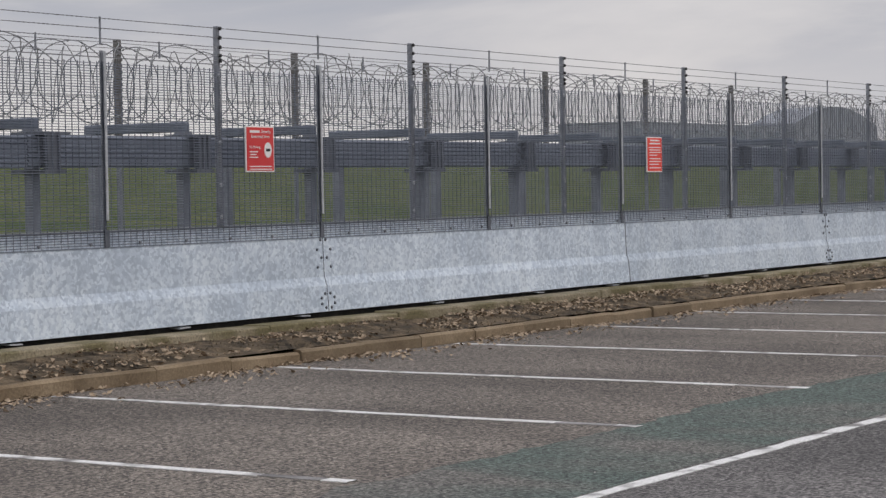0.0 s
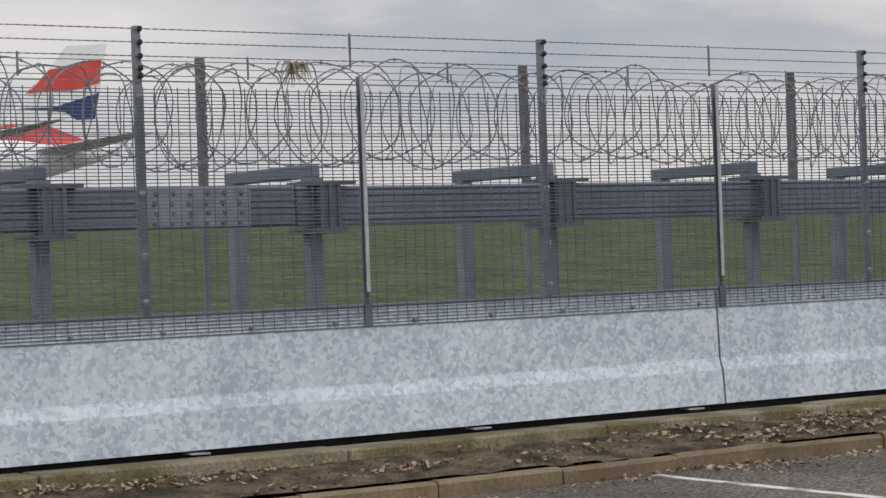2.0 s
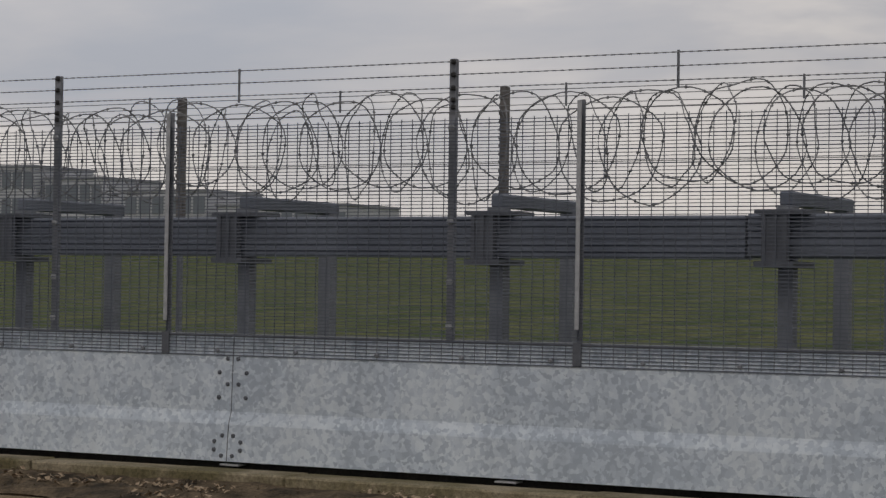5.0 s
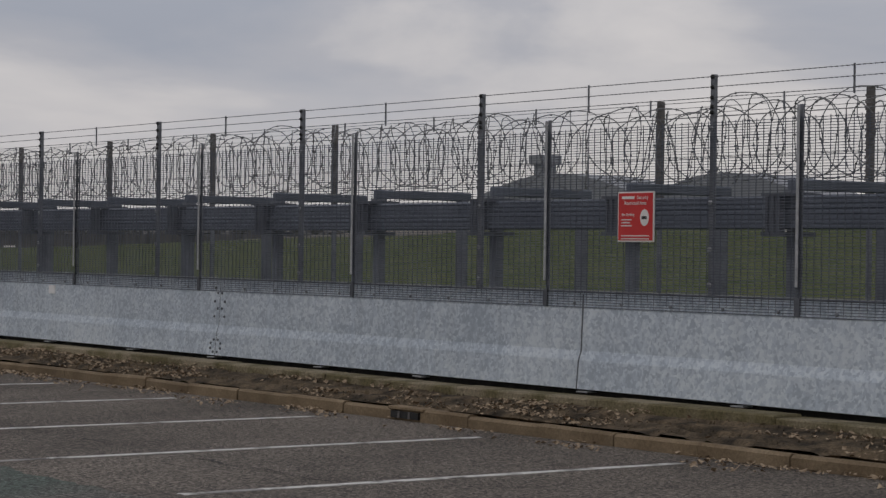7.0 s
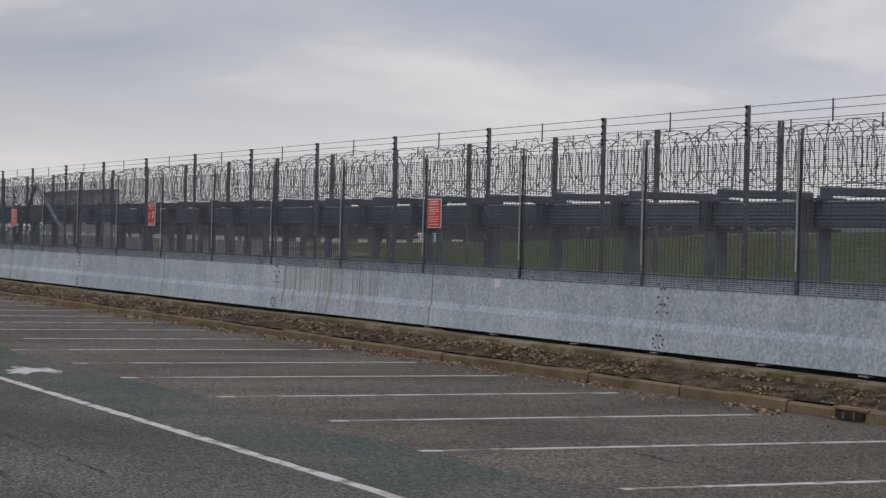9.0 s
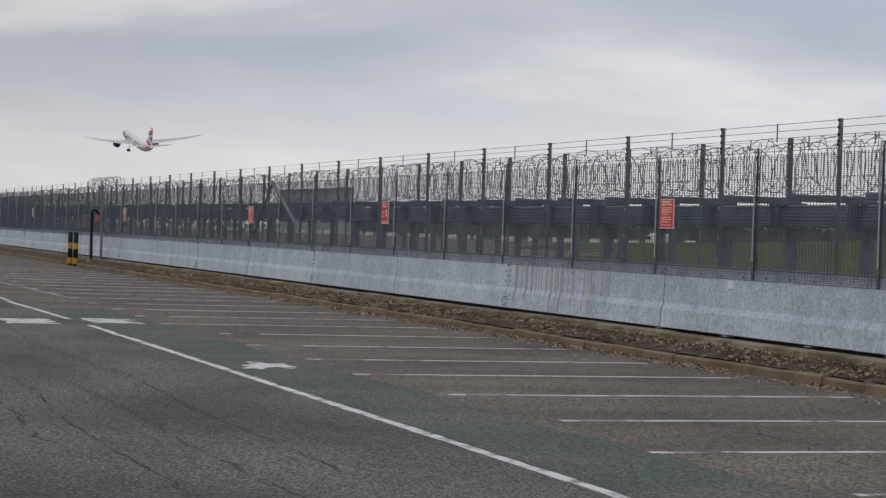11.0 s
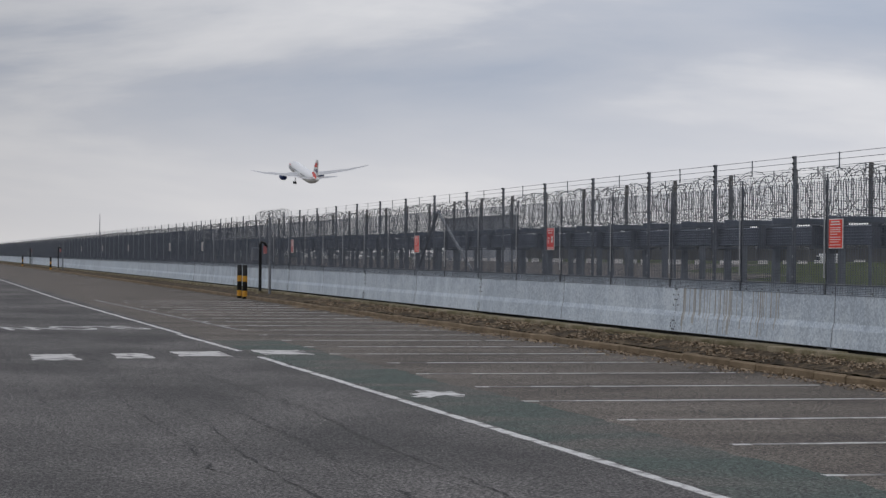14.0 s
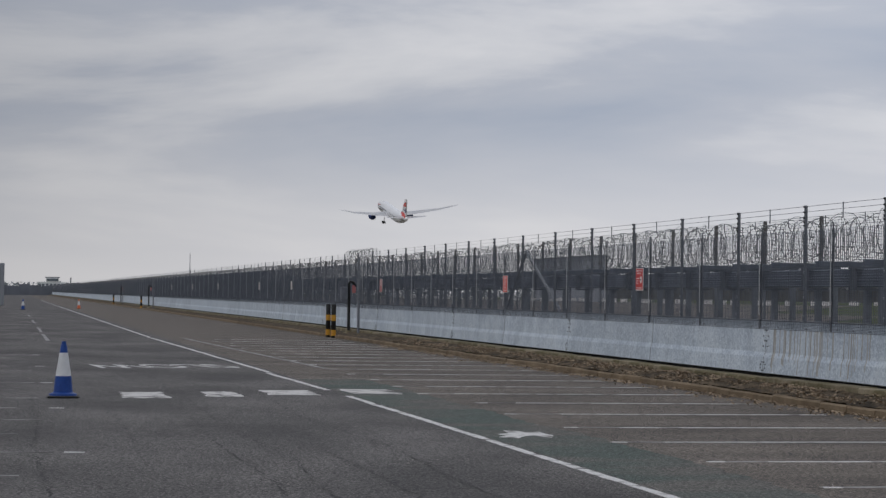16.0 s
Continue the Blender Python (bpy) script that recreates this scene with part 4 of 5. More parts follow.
for x in (-89.6, -101.4, -121.8, -139.0, -157.0):
    sign(x, x + 0.4, 1.60, 1.95, PALE_SIGN, "bleached pale notice on the far fence", TALL_LINES[:2])


# ---- street furniture ----
def cone(x, y, mat, label, h=0.75):
    ob = empty("traffic_cone", label, "traffic cone", "traffic cones", at=(x, y, 0.0))
    s = h / 0.75
    b = bmesh.new()
    add_box(b, -0.215 * s, 0.215 * s, -0.215 * s, 0.215 * s, 0.0, 0.03)
    bevel(b, 0.02)
    part("base", b, BLACK, ob, "black rubber base")
    b = bmesh.new()
    add_lathe(b, [(0.185 * s, 0.03), (0.18 * s, 0.055), (0.128 * s, 0.075), (0.106 * s, 0.29 * s)], 24)
    part("lower_body", b, mat, ob)
    b = bmesh.new()
    add_lathe(b, [(0.104 * s, 0.29 * s), (0.056 * s, 0.60 * s)], 24)
    part("sleeve", b, CONE_WHITE, ob, "white reflective sleeve")
    b = bmesh.new()
    add_lathe(b, [(0.054 * s, 0.60 * s), (0.040 * s, 0.70 * s), (0.033 * s, 0.71 * s), (0.030 * s, 0.75 * s)], 24)
    part("tip", b, mat, ob)
    return ob


cone(-29.19, 0.73, CONE_BLUE, "blue traffic cone with a white reflective sleeve")
cone(-159.0, 1.0, CONE_BLUE, "blue traffic cone with a white reflective sleeve")
cone(-172.0, 5.4, CONE_ORANGE, "orange traffic cone with a white sleeve on the parking strip")


def bollard(x, y):
    ob = empty("bollard", "black steel bollard with yellow bands beside the verge", "bollard", "banded bollards", at=(x, y, 0))
    b = bmesh.new()
    add_lathe(b, [(0.08, -0.05), (0.08, 1.08), (0.07, 1.10), (0.03, 1.11)], 20)
    part("shaft", b, BLACK, ob, smooth=True)
    for z in (0.07, 0.56):
        b = bmesh.new()
        add_lathe(b, [(0.083, z), (0.083, z + 0.19)], 20)
        part("band", b, YELLOW, ob, "yellow painted band")
    return ob


for x, y in ((-71.17, 10.45), (-69.96, 10.45), (-224.0, 10.55), (-177.5, 10.6)):
    bollard(x, y)


def gate_post(x, y, h):
    ob = empty("call_post", "slim dark post with a grey control box and red plate", "post", "call posts", at=(x, y, 0))
    b = bmesh.new()
    add_tube(b, [(0, 0, 0.1), (0, 0, h - 0.05)], 0.05, 10)
    part("column", b, BLACK, ob)
    b = bmesh.new()
    add_box(b, -0.14, 0.14, -0.28, -0.06, h - 0.62, h - 0.18)
    bevel(b, 0.02)
    part("control_box", b, LEG, ob)
    b = bmesh.new()
    add_tube(b, [(0.0, 0, h - 0.08), (0.0, 0.04, h), (0.0, 0.14, h - 0.03), (0.0, 0.22, h - 0.16)], 0.045, 8)
    part("hood", b, BLACK, ob)
    b = bmesh.new()
    add_box(b, -0.02, 0.03, 0.10, 0.22, h - 0.38, h - 0.12)
    bevel(b, 0.008)
    part("red_plate", b, FADED_RED, ob, "small faded red plate")
    b = bmesh.new()
    add_lathe(b, [(0.22, 0.0), (0.20, 0.12), (0.07, 0.24)], 12)
    part("footing", b, EDGING, ob)
    return ob


for x, y, h in ((-70.6, 11.05, 1.86), (-214.0, 10.8, 1.9), (-171.0, 10.8, 1.9)):
    gate_post(x, y, h)
for x, y, h in ((-68.9, 11.1, 2.66), (-210.6, 10.8, 2.35), (-165.6, 10.8, 2.6)):
    b = bmesh.new()
    add_tube(b, [(0, 0, 0), (0, 0, h)], 0.045, 10)
    p = tagged(part("steel_pole", b, POST_GREY), "tall plain grey steel pole at the verge", "pole", "verge poles")
    p.location = (x, y, 0)
bump = new("razor_wire_coil", COILS[1])
bump.matrix_basis = pose(-80.8, 12.6, 1.95) @ Matrix.Diagonal((1.0, 1, 0.4, 1))
tagged(bump, "raised razor-wire coil above the fence top", "razor wire", "razor wire coils")


# ---- airliners ----
def add_ring_body(bm, stations, sides=28):
    """Round sections (x, centre z, half width, half height) joined along x."""
    rings = [[bm.verts.new((x, w * math.sin(k * math.tau / sides), zc + h * math.cos(k * math.tau / sides))) for k in range(sides)] for x, zc, w, h in stations]
    for r0, r1 in zip(rings, rings[1:]):
        for k in range(sides):
            bm.faces.new((r0[k], r0[(k + 1) % sides], r1[(k + 1) % sides], r1[k]))
    bm.faces.new(rings[0][::-1])
    bm.faces.new(rings[-1])


def add_blade(bm, sections):
    """A wing: sections of (leading x, trailing x, y, z, thickness)."""
    rings = []
    for x0, x1, y, z, t in sections:
        c = x1 - x0
        rings.append([bm.verts.new((x0 + c * u, y, z + t * v)) for u, v in ((0, 0), (0.12, 0.5), (0.4, 0.62), (1, 0.02), (0.6, -0.35), (0.12, -0.38))])
    for r0, r1 in zip(rings, rings[1:]):
        for k in range(6):
            bm.faces.new((r0[k], r0[(k + 1) % 6], r1[(k + 1) % 6], r1[k]))
    bm.faces.new(rings[0][::-1])
    bm.faces.new(rings[-1])


FUSELAGE = [(0.0, 4.35, 0.08, 0.08), (0.5, 4.4, 0.75, 0.7), (1.5, 4.55, 1.35, 1.25), (3.0, 4.8, 1.95, 1.85), (5.0, 5.05, 2.45, 2.4), (8.0, 5.2, 2.82, 2.85),
            (11.0, 5.25, 2.88, 2.97), (42.0, 5.25, 2.88, 2.97), (47.0, 5.45, 2.7, 2.75), (52.0, 5.95, 2.15, 2.2), (57.0, 6.55, 1.4, 1.5), (61.0, 7.0, 0.7, 0.85), (62.8, 7.2, 0.25, 0.35)]


def side_y(x, z):
    """The y of the fuselage's flank on the near side at x and height z."""
    for a, b in zip(FUSELAGE, FUSELAGE[1:]):
        if a[0] <= x <= b[0]:
            f = (x - a[0]) / (b[0] - a[0])
            zc, w, h = (a[i] + f * (b[i] - a[i]) for i in (1, 2, 3))
            s = max(0.0, 1 - ((z - zc) / h) ** 2)
            return w * math.sqrt(s)
    return 0.0


def add_flank(bm, outline, side, off=0.03):
    """A painted band on the flank: outline gives (x, low z, high z) along the body."""
    rows_b = []
    for x, z0, z1 in outline:
        col = []
        for j in range(5):
            z = z0 + (z1 - z0) * j / 4
            col.append(bm.verts.new((x, side * (side_y(x, z) + off), z)))
        rows_b.append(col)
    for a, b in zip(rows_b, rows_b[1:]):
        for j in range(4):
            bm.faces.new((a[j], a[j + 1], b[j + 1], b[j]))


def airliner(label, flex=0.0):
    ob = empty("airliner", label, "airliner")
    b = bmesh.new()
    add_ring_body(b, FUSELAGE)
    fus = part("fuselage", b, WHITE, ob, smooth=True)
    for side in (-1, 1):
        b = bmesh.new()
        add_blade(b, [(19.5, 33.0, side * 2.2, 3.9, 1.5), (25.5, 34.0, side * 9.5, 4.7, 1.0), (34.5, 39.0, side * 22, 6.0 + 0.5 * flex, 0.5), (40.2, 42.4, side * 28.5, 7.1 + 0.9 * flex, 0.22), (43.2, 43.9, side * 30.5, 7.7 + flex, 0.08)])
        part("wing", b, AIR_GREY, ob, "grey swept wing with raised tip")
        b = bmesh.new()
        add_blade(b, [(53.5, 59.0, side * 1.2, 7.0, 0.5), (59.2, 61.6, side * 9.8, 8.1, 0.18)])
        part("tailplane", b, AIR_GREY, ob)
        b = bmesh.new()
        add_ring_body(b, [(22.0, 3.0, 1.35, 1.35), (22.6, 3.0, 1.62, 1.62), (24.5, 3.0, 1.75, 1.75), (27.0, 3.1, 1.55, 1.55), (28.6, 3.2, 0.95, 0.95)], 24)
        for v in b.verts:
            v.co.y += side * 9.7
        nac = part("engine", b, ENGINE_BLUE, ob, "navy engine nacelle", smooth=True)
        b = bmesh.new()
        add_blade(b, [(24.5, 31.0, side * 9.6, 4.3, 0.4), (24.5, 31.0, side * 9.8, 4.7, 0.4)])
        part("pylon", b, AIR_GREY, nac)
        b = bmesh.new()
        add_ring_body(b, [(21.93, 3.0, 0.3, 0.3), (21.96, 3.0, 1.28, 1.28), (22.2, 3.0, 1.3, 1.3)], 24)
        for v in b.verts:
            v.co.y += side * 9.7
        part("intake", b, BLACK, nac)
        # cabin windows in three runs, the dark name bars, the ribbon
        for x0, n in ((9.2, 9), (16.2, 22), (33.5, 22)):
            for i in range(n):
                b = bmesh.new()
                x = x0 + 0.6 * i
                add_flank(b, [(x - 0.15, 5.60, 6.05), (x + 0.15, 5.60, 6.05)], side, 0.025)
                part("cabin_window", b, WINDOW_DARK, fus)
        for x0, x1 in ((8.6, 12.6), (13.3, 17.6)):
            for k in range(int((x1 - x0) / 0.33)):
                b = bmesh.new()
                x = x0 + 0.33 * k
                add_flank(b, [(x, 4.5, 5.25 if k % 3 else 4.95), (x + 0.13, 4.5, 5.25 if k % 2 else 4.9)], side, 0.025)
                part("name_bar", b, AIR_BLUE, fus)
        b = bmesh.new()
        add_flank(b, [(5.2, 6.1, 6.25), (5.8, 5.95, 6.55), (7.5, 6.2, 6.75), (10.0, 6.45, 6.8), (12.5, 6.65, 6.78)], side, 0.028)
        part("red_ribbon", b, AIR_RED, fus)
        b = bmesh.new()
        add_flank(b, [(5.2, 5.9, 6.08), (6.2, 5.55, 5.93), (7.6, 5.35, 5.62), (8.4, 5.4, 5.48)], side, 0.028)
        part("blue_ribbon", b, AIR_BLUE, fus)
        b = bmesh.new()
        add_flank(b, [(1.75, 4.95, 5.35), (2.5, 5.05, 5.75), (3.1, 5.25, 6.0), (3.7, 5.5, 6.05)], side, 0.03)
        part("cockpit_window", b, WINDOW_DARK, fus)
        for x in (7.3, 18.2, 31.0, 46.6):
            b = bmesh.new()
            add_flank(b, [(x, 4.6, 6.5), (x + 0.06, 4.6, 6.5)], side, 0.024)
            part("door_outline", b, AIR_GREY, fus)
    # fin, with bands of colour laid on both faces
    b = bmesh.new()
    fin_corners = [(47.5, 7.9), (51.5, 9.3), (57.9, 16.6), (61.9, 16.9), (60.2, 8.3)]
    for y in (-0.22, 0.22):
        b.faces.new([b.verts.new((x, y * (1.0 if z < 10 else 0.5), z)) for x, z in fin_corners])
    b.verts.ensure_lookup_table()
    n = len(fin_corners)
    for i in range(n):
        b.faces.new((b.verts[i], b.verts[(i + 1) % n], b.verts[n + (i + 1) % n], b.verts[n + i]))
    fin = part("fin", b, WHITE, ob)
    bands = ((AIR_RED, [(53.9, 12.2), (56.1, 14.4), (61.25, 15.5), (61.0, 13.3), (58.4, 12.6), (55.8, 12.5)]),
             (AIR_BLUE, [(53.0, 10.9), (56.3, 11.0), (60.9, 12.4), (60.4, 10.0), (58.6, 9.9), (57.5, 10.6)]),
             (AIR_RED, [(48.9, 8.55), (51.6, 9.4), (56.0, 9.3), (59.0, 8.2), (60.1, 7.4), (57.6, 6.9), (55.0, 7.7), (51.8, 8.1)]))
    for mat, outline in bands:
        for side in (-1, 1):
            b = bmesh.new()
            for y in (0.235, 0.255):
                b.faces.new([b.verts.new((x, side * (y if z > 8.1 else max(y, side_y(x, z) + y - 0.2)), z)) for x, z in outline])
            b.verts.ensure_lookup_table()
            n = len(outline)
            for i in range(n):
                b.faces.new((b.verts[i], b.verts[(i + 1) % n], b.verts[n + (i + 1) % n], b.verts[n + i]))
            part("tail_band", b, mat, fin)
    for x, y, r in ((7.0, 0.0, 0.5), (30.5, -4.9, 0.68), (30.5, 4.9, 0.68)):
        b = bmesh.new()
        add_tube(b, [(x, y, 0.6), (x, y * 0.9, 3.2)], 0.18, 8)
        strut = part("gear_strut", b, GALV_POST, ob)
        for dx in ((0.0,) if r < 0.6 else (-0.75, 0.75)):
            for dy in (-0.45, 0.45):
                b = bmesh.new()
                add_lathe(b, [(r * 0.8, -0.2), (r, -0.12), (r, 0.12), (r * 0.8, 0.2)], 18)
                bmesh.ops.transform(b, matrix=pose(x + dx, y + dy, r, 90), verts=b.verts)
                part("wheel", b, TYRE, strut)
    return ob


rolling = airliner("white airliner with red and navy tail rolling on the runway")
rolling.matrix_basis = pose(23.4, 180.0, 4.8)
climbing = airliner("white airliner climbing away with its wheels still down", 2.6)
climbing.matrix_basis = pose(-1073, 190, 43.2) @ pose(0, 0, 0, 0, 0, 3) @ pose(0, 0, 0, 0, 11, 0) @ pose(0, 0, 0, 3.5) @ pose(-31, 0, -5.5)

# ---- runway and far buildings ----
bm = bmesh.new()
rx = list(range(-1500, 601, 30))
lo = [[bm.verts.new((x, y, airfield_height(x, y) + 0.03)) for x in rx] for y in (166, 210)]
for i in range(len(rx) - 1):
    bm.faces.new((lo[0][i], lo[0][i + 1], lo[1][i + 1], lo[1][i]))
tx = list(range(-1500, -209, 30))
near = [[bm.verts.new((x, y, airfield_height(x, y) + 0.03)) for x in tx] for y in (149, 165.9)]
for i in range(len(tx) - 1):
    bm.faces.new((near[0][i], near[0][i + 1], near[1][i + 1], near[1][i]))
tagged(part("runway", bm, ASPHALT), "pale grey runway strip beyond the grass", "runway", kind="structure")


# the taxiway that leaves the grass towards the far end
bm = bmesh.new()
ax = [-4800, -3000, -1800, -1000, -700] + list(range(-600, -59, 30))
ay = [30 + 17 * k for k in range(8)]
cells = {(x, y): bm.verts.new((x, y, airfield_height(x, y) + 0.05)) for x in ax for y in ay if y < -0.43 * x}
for x0, x1 in zip(ax, ax[1:]):
    for y0, y1 in zip(ay, ay[1:]):
        ring = [cells[p] for p in ((x0, y0), (x1, y0), (x1, y1), (x0, y1)) if p in cells]
        if len(ring) > 2:
            bm.faces.new(ring)
tagged(part("taxiway", bm, ASPHALT), "worn grey-brown taxiway surface behind the fence", "taxiway", kind="structure")


def block_building(x, y, w, d, z0, h, mat, label, storeys=0, bays_n=0):
    ob = empty("terminal_building", label, "building", at=(x, y, z0))
    b = bmesh.new()
    add_box(b, -w / 2, w / 2, 0, d, -8, h)
    part("wall", b, mat, ob)
    b = bmesh.new()
    add_box(b, -w / 2 - 0.6, w / 2 + 0.6, -0.6, d, h, h + 0.9)
    part("roof", b, FAR_DARK, ob)
    for s in range(storeys):
        for k in range(bays_n):
            b = bmesh.new()
            cx = -w / 2 + w * (k + 0.5) / bays_n
            add_box(b, cx - w / bays_n * 0.40, cx + w / bays_n * 0.40, -0.35, 0.0, h * (s + 0.22) / storeys, h * (s + 0.82) / storeys)
            part("window", b, FAR_GLASS, ob)
    return ob


block_building(-594, 700, 34, 40, 5, 45, FAR_GREY, "pale distant terminal block with dark windows", 4, 6)
block_building(-560, 705, 30, 40, 5, 40, FAR_GREY, "lower distant grey terminal wing", 3, 5)
block_building(-622, 695, 22, 40, 5, 27, FAR_DARK, "low distant dark annex", 2, 4)
block_building(-510, 700, 40, 40, 5, 34, FAR_GREY, "distant grey terminal block", 3, 6)
block_building(-455, 700, 60, 40, 5, 28, FAR_GREY, "long low distant grey terminal", 2, 10)


def hill_roof(x0, x1, y, z0, h, label):
    b = bmesh.new()
    n = 16
    pts = [(x0 + (x1 - x0) * i / n, z0 + h * (0.55 + 0.45 * math.sin(math.pi * i / n))) for i in range(n + 1)]
    f = [b.verts.new((x, y, z)) for x, z in pts] + [b.verts.new((x1, y, -5)), b.verts.new((x0, y, -5))]
    g = [b.verts.new((v.co.x, y + 40, v.co.z)) for v in f]
    b.faces.new(f)
    b.faces.new(g[::-1])
    for i in range(len(f)):
        b.faces.new((f[i], g[i], g[(i + 1) % len(f)], f[(i + 1) % len(f)]))
    return tagged(part("curved_terminal", b, FAR_DARK), label, "building")


# this block's pale blue-grey holds the haze in its base colour
FAR_HAZE = material("haze_tinted_cladding", (0.40, 0.42, 0.46), 0.85, second=(0.46, 0.48, 0.52), scale=0.05)
block_building(-690, 180, 82, 3, 0, 14.0, FAR_HAZE, "distant plain airport block behind the fence, tinted blue-grey for haze")
hill_roof(-930, -800, 700, 18, 25, "distant terminal with a dark curved roof")
hill_roof(-800, -690, 705, 16, 25, "distant terminal with a dark curved roof")
block_building(1500, 700, 290, 60, 5, 40, FAR_DARK, "long low distant dark hangar", 2, 9)
hill_roof(1620, 1800, 690, 30, 34, "distant hangar with a dark curved roof")
b = bmesh.new()
add_box(b, -883, -877, 702, 712, 20, 52)
add_box(b, -885, -875, 700, 714, 48, 53)
tagged(part("water_tower", b, FAR_DARK), "distant dark square tower above the terminal roof", "tower")


def control_tower(x, y, top):
    ob = empty("control_tower", "slender airport control tower with a flared dark glass cab", "control tower", at=(x, y, 0))
    b = bmesh.new()
    add_lathe(b, [(2.2, -5), (1.9, top - 24), (2.6, top - 19)], 20)
    part("mast", b, FAR_GREY, ob, smooth=True)
    b = bmesh.new()
    add_lathe(b, [(3.4, top - 19), (3.6, top - 17.6)], 20)
    part("white_collar", b, WHITE, ob)
    b = bmesh.new()
    add_lathe(b, [(3.5, top - 17.6), (3.7, top - 12.2)], 20)
    part("red_collar", b, AIR_RED, ob)
    b = bmesh.new()
    add_lathe(b, [(3.0, top - 12.2), (6.2, top - 12.0), (6.2, top - 11.3), (3.8, top - 11.1)], 24)
    part("gallery", b, FAR_DARK, ob)
    b = bmesh.new()
    add_lathe(b, [(4.6, top - 11.2), (5.0, top - 7.5), (6.9, top - 1.6), (6.9, top - 1.4)], 24)
    cab = part("cab", b, TOWER_GLASS, ob)
    for z, r in ((top - 7.6, 5.1), (top - 4.6, 6.0)):
        b = bmesh.new()
        add_lathe(b, [(r, z), (r + 0.12, z + 0.4)], 24)
        part("cab_band", b, FAR_GREY, cab)
    b = bmesh.new()
    add_lathe(b, [(7.2, top - 1.4), (7.2, top - 0.8), (4.5, top), (1.0, top + 0.4)], 24)
    part("roof", b, FAR_DARK, ob)
    return ob


control_tower(-17.1, 700, 92.5)

b = bmesh.new()
for dx in (0, 0.9):
    add_tube(b, [(dx, 0, 0), (dx * 0.4, 0, 17.5)], [0.30, 0.10], 6)
mast = tagged(part("radio_mast", b, FAR_DARK), "thin distant radio mast", "mast")
mast.location = (-880, 72, 0)

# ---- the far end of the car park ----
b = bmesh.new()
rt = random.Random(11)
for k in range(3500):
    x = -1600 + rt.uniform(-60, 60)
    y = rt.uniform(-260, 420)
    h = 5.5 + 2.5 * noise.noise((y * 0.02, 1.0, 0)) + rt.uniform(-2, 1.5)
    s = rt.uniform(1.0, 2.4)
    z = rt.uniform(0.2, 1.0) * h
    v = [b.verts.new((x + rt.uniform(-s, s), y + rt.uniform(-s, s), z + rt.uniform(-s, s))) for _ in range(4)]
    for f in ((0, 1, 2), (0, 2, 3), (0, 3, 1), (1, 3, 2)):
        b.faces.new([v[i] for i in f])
tagged(part("distant_trees", b, FAR_TREE, smooth=False), "dark tree line, its colour paled for haze, at the end of the car park", "trees", kind="stuff")
far_block = empty("airport_building", "distant pale low building with a raised dark-windowed storey", "building", at=(-1380, 26, 0))
for name, y0, y1, z0, z1, mat in (("wall", -9, 9, 0, 6.6, WHITE), ("upper_storey", -3.2, 4.6, 6.6, 9.3, WHITE), ("roof", -3.8, 5.2, 9.3, 9.9, FAR_DARK), ("window_band", -2.8, 4.2, 7.3, 8.8, FAR_GLASS)):
    b = bmesh.new()
    front = 0.4 if name == "window_band" else 0.0
    add_box(b, -12 + (11.5 if front else 0.0), front, y0, y1, z0, z1)
    part(name, b, mat, far_block)
for k in range(7):
    b = bmesh.new()
    add_box(b, -0.2, 0.3, -8.2 + 2.4 * k, -6.6 + 2.4 * k, 3.4, 5.6)
    part("window", b, FAR_GLASS, far_block)
b = bmesh.new()
add_tube(b, [(-1380, 38, 0), (-1380, 38, 9.6)], 0.5, 6)
tagged(part("chimney_mast", b, FAR_DARK), "short distant mast beside the pale building", "mast")
# the fence that closes the far end of the car park
end_fence = empty("end_fence", "distant blue-grey fence across the end of the car park", "fence", at=(-600, 0, 0))
FAR_MESH = material("distant_blue_grey_fence", (0.15, 0.165, 0.195), 0.8, second=(0.20, 0.215, 0.245), scale=0.3, detail=6)
for k in range(26):
    b = bmesh.new()
    add_box(b, -0.05, 0.05, 8.6 - 3.0 * k, 11.5 - 3.0 * k, 0.0, 2.5 + 0.25 * (k * 7 % 3))
    part("panel", b, FAR_MESH, end_fence)
    b = bmesh.new()
    add_box(b, -0.08, 0.08, 11.5 - 3.0 * k, 11.6 - 3.0 * k, 0.0, 3.1)
    part("post", b, POST_GREY, end_fence)
# unidentified dark upright board, built as a plain box
b = bmesh.new()
add_box(b, -200.6, -199.4, -3.2, -0.45, 0.0, 3.85)
bevel(b, 0.05)
tagged(part("dark_board", b, FAR_DARK), "tall dark distant board on the car park", "cabin")


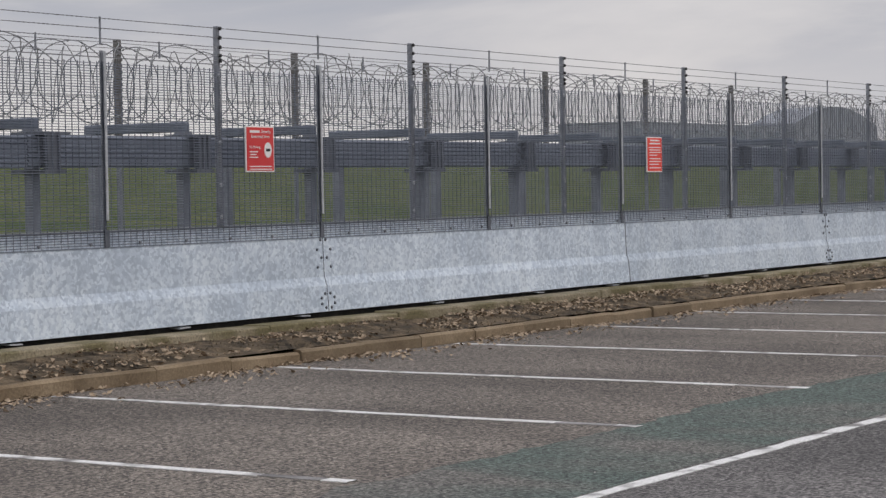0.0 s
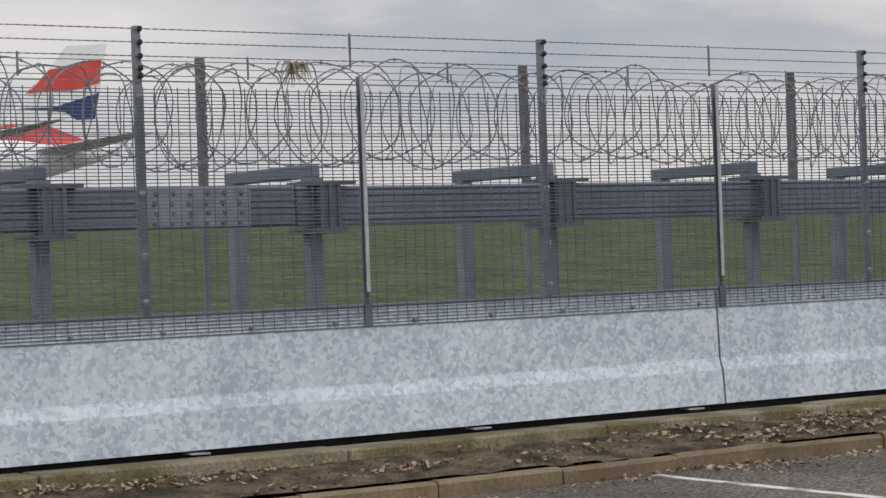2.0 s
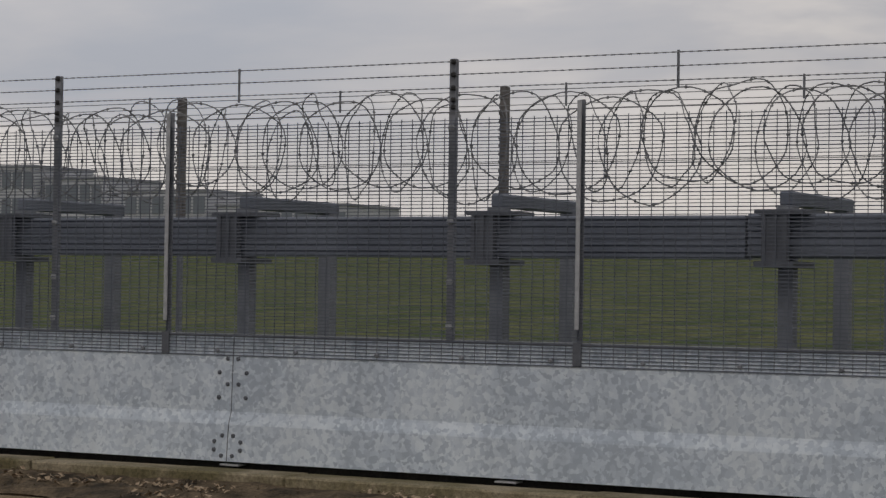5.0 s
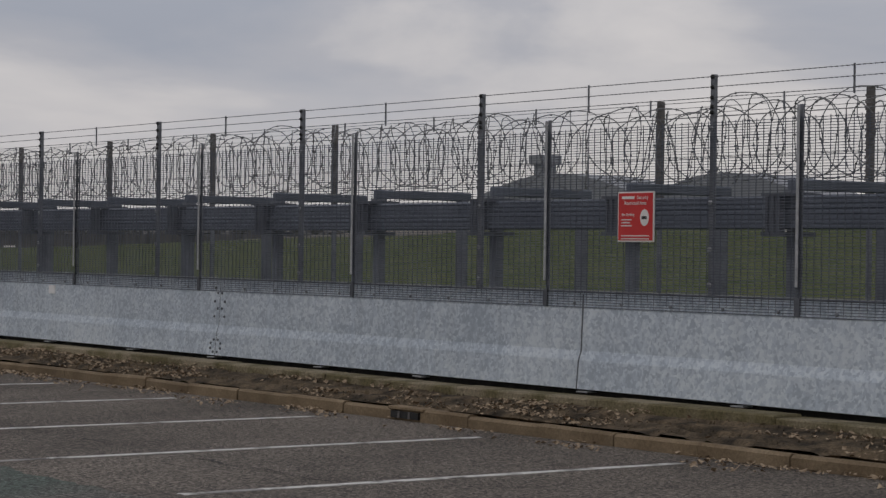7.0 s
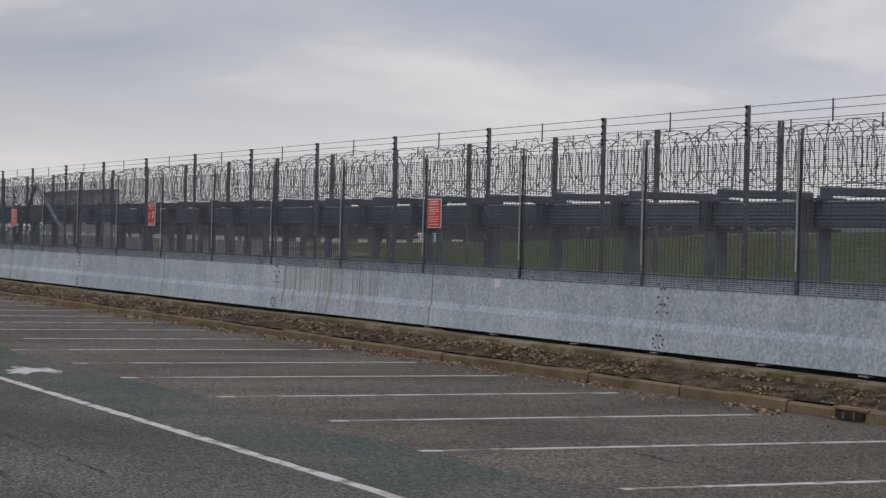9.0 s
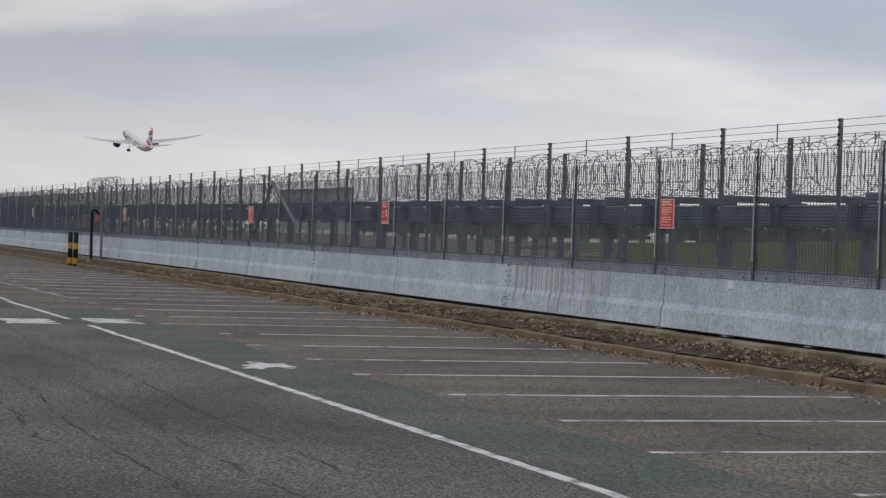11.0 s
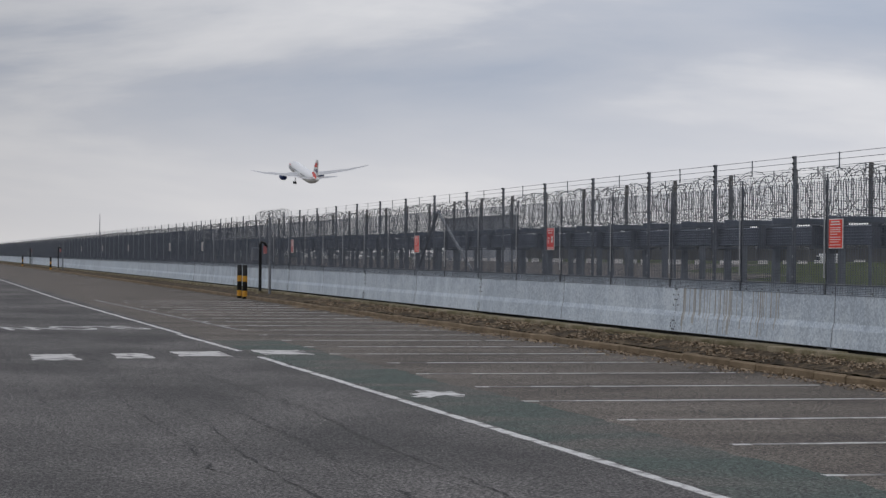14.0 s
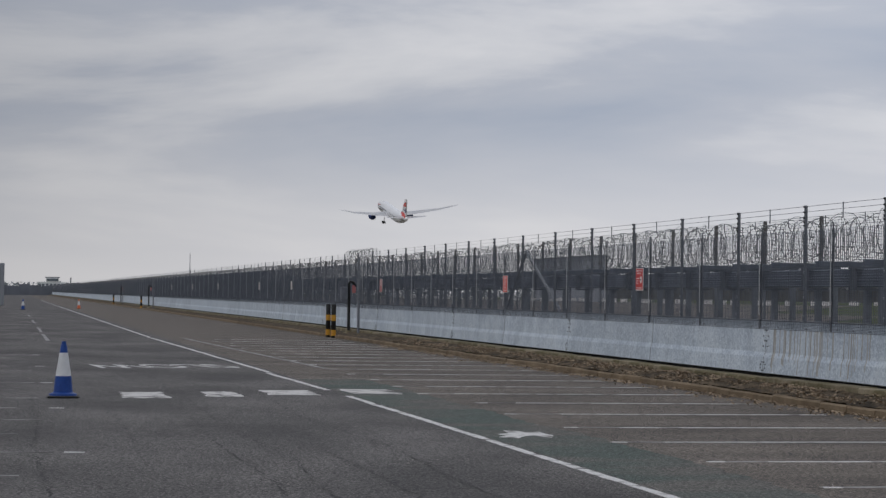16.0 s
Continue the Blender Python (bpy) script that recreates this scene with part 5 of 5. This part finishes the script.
# ---- service vehicles on the far apron ----
def van(x, y, mat, label, turn=0.0, length=5.2):
    ob = empty("service_van", label, "van", "airside vehicles")
    l = length / 2
    b = bmesh.new()
    add_prism(b, [(-1.0, 0.45), (-1.0, 1.95), (-0.85, 2.25), (0.85, 2.25), (1.0, 1.95), (1.0, 0.45)], -l + 1.3, l)
    bevel(b, 0.06)
    part("body", b, mat, ob)
    b = bmesh.new()
    add_box(b, -l, -l + 1.3, -0.98, 0.98, 0.45, 1.2)
    add_prism(b, [(-0.98, 1.2), (-0.85, 1.95), (0.85, 1.95), (0.98, 1.2)], -l + 0.55, -l + 1.3)
    part("cab", b, mat, ob)
    for side in (-1, 1):
        b = bmesh.new()
        add_box(b, -l + 0.7, -l + 2.0, side * 1.02 - 0.02, side * 1.02 + 0.02, 1.25, 1.8)
        part("window", b, WINDOW_DARK, ob)
        for wx in (-l + 0.9, l - 1.0):
            b = bmesh.new()
            add_lathe(b, [(0.26, -0.12), (0.34, -0.08), (0.34, 0.08), (0.26, 0.12)], 14)
            bmesh.ops.transform(b, matrix=pose(wx, side * 0.92, 0.34, 90), verts=b.verts)
            part("wheel", b, TYRE, ob)
    ob.matrix_basis = pose(x, y, airfield_height(x, y), 0, 0, turn)
    return ob


VAN_BLUE = material("blue_vehicle_paint", (0.03, 0.07, 0.25), 0.4, second=(0.04, 0.09, 0.30), scale=1.0)
for x, y, mat, label in ((52, 140, WHITE, "white service van parked beyond the grass"), (104, 138, WHITE, "white service van parked beyond the grass"), (168, 140, WHITE, "white service van parked beyond the grass"),
                         (186, 142, WHITE, "white service van parked beyond the grass"), (197, 139, WHITE, "white service van parked beyond the grass"), (226, 141, VAN_BLUE, "dark blue service van beyond the grass"),
                         (262, 140, WHITE, "white service van parked beyond the grass"), (284, 141, WHITE, "white service van parked beyond the grass"), (-330, 146, WHITE, "white service van parked beyond the grass")):
    van(x, y, mat, label, 4.0)
# pale runway marker boards in a row near the far grass edge
marker_b = bmesh.new()
add_box(marker_b, -0.9, 0.9, -0.06, 0.06, 0.25, 1.15)
add_box(marker_b, -0.7, -0.62, -0.04, 0.04, 0.0, 0.25)
add_box(marker_b, 0.62, 0.7, -0.04, 0.04, 0.0, 0.25)
marker = part("runway_marker", marker_b, SIGN_WHITE)
tagged(marker, "small pale runway marker board on the grass", "marker board", "runway markers")
marker.location = (-150, 150, airfield_height(-150, 150))
for k in range(50):
    x = -326 - 10.5 * k + 2.5 * math.sin(k * 2.3)
    copy_thing(marker, pose(x, 150, airfield_height(x, 150) + 0.06, 0, 0, 70))

# ---- the wooded skyline beyond the airfield ----
b = bmesh.new()
rw = random.Random(5)
# brown-grey of the wood, with distance haze mixed into the colour
FAR_WOOD = material("haze_toned_winter_wood", (0.16, 0.155, 0.15), 0.95, second=(0.22, 0.215, 0.21), scale=0.03, detail=8)
for k in range(7000):
    x = -4600 + 4100 * rw.random()
    y = 1250 + rw.uniform(-60, 60)
    h = 27 + 5 * noise.noise((x * 0.008, 3.0, 0))
    z = h * rw.uniform(0.78, 1.0)
    q = rw.uniform(3.0, 7.0)
    v = [b.verts.new((x + rw.uniform(-q, q) * 1.6, y + rw.uniform(-q, q), z + rw.uniform(-q, q) * 0.8)) for _ in range(4)]
    for f in ((0, 1, 2), (0, 2, 3), (0, 3, 1), (1, 3, 2)):
        b.faces.new([v[i] for i in f])
# the dense lower growth of the wood, with a ragged top
prev = None
for k in range(700):
    x = -4600 + 6.0 * k
    h = 26 + 5 * noise.noise((x * 0.008, 3.0, 0)) + 4 * noise.noise((x * 0.09, 8.0, 0))
    cur = [b.verts.new((x, 1290 + 4 * noise.noise((x * 0.1, 1.0, 0)), z)) for z in (-1.0, h * 0.6, h)] + [b.verts.new((x, 1310, h * 0.8))]
    if prev:
        for i in range(3):
            b.faces.new((prev[i], cur[i], cur[i + 1], prev[i + 1]))
    prev = cur
tagged(part("far_woodland", b, FAR_WOOD), "bare woodland in a haze-toned colour along the far skyline", "trees", kind="stuff")
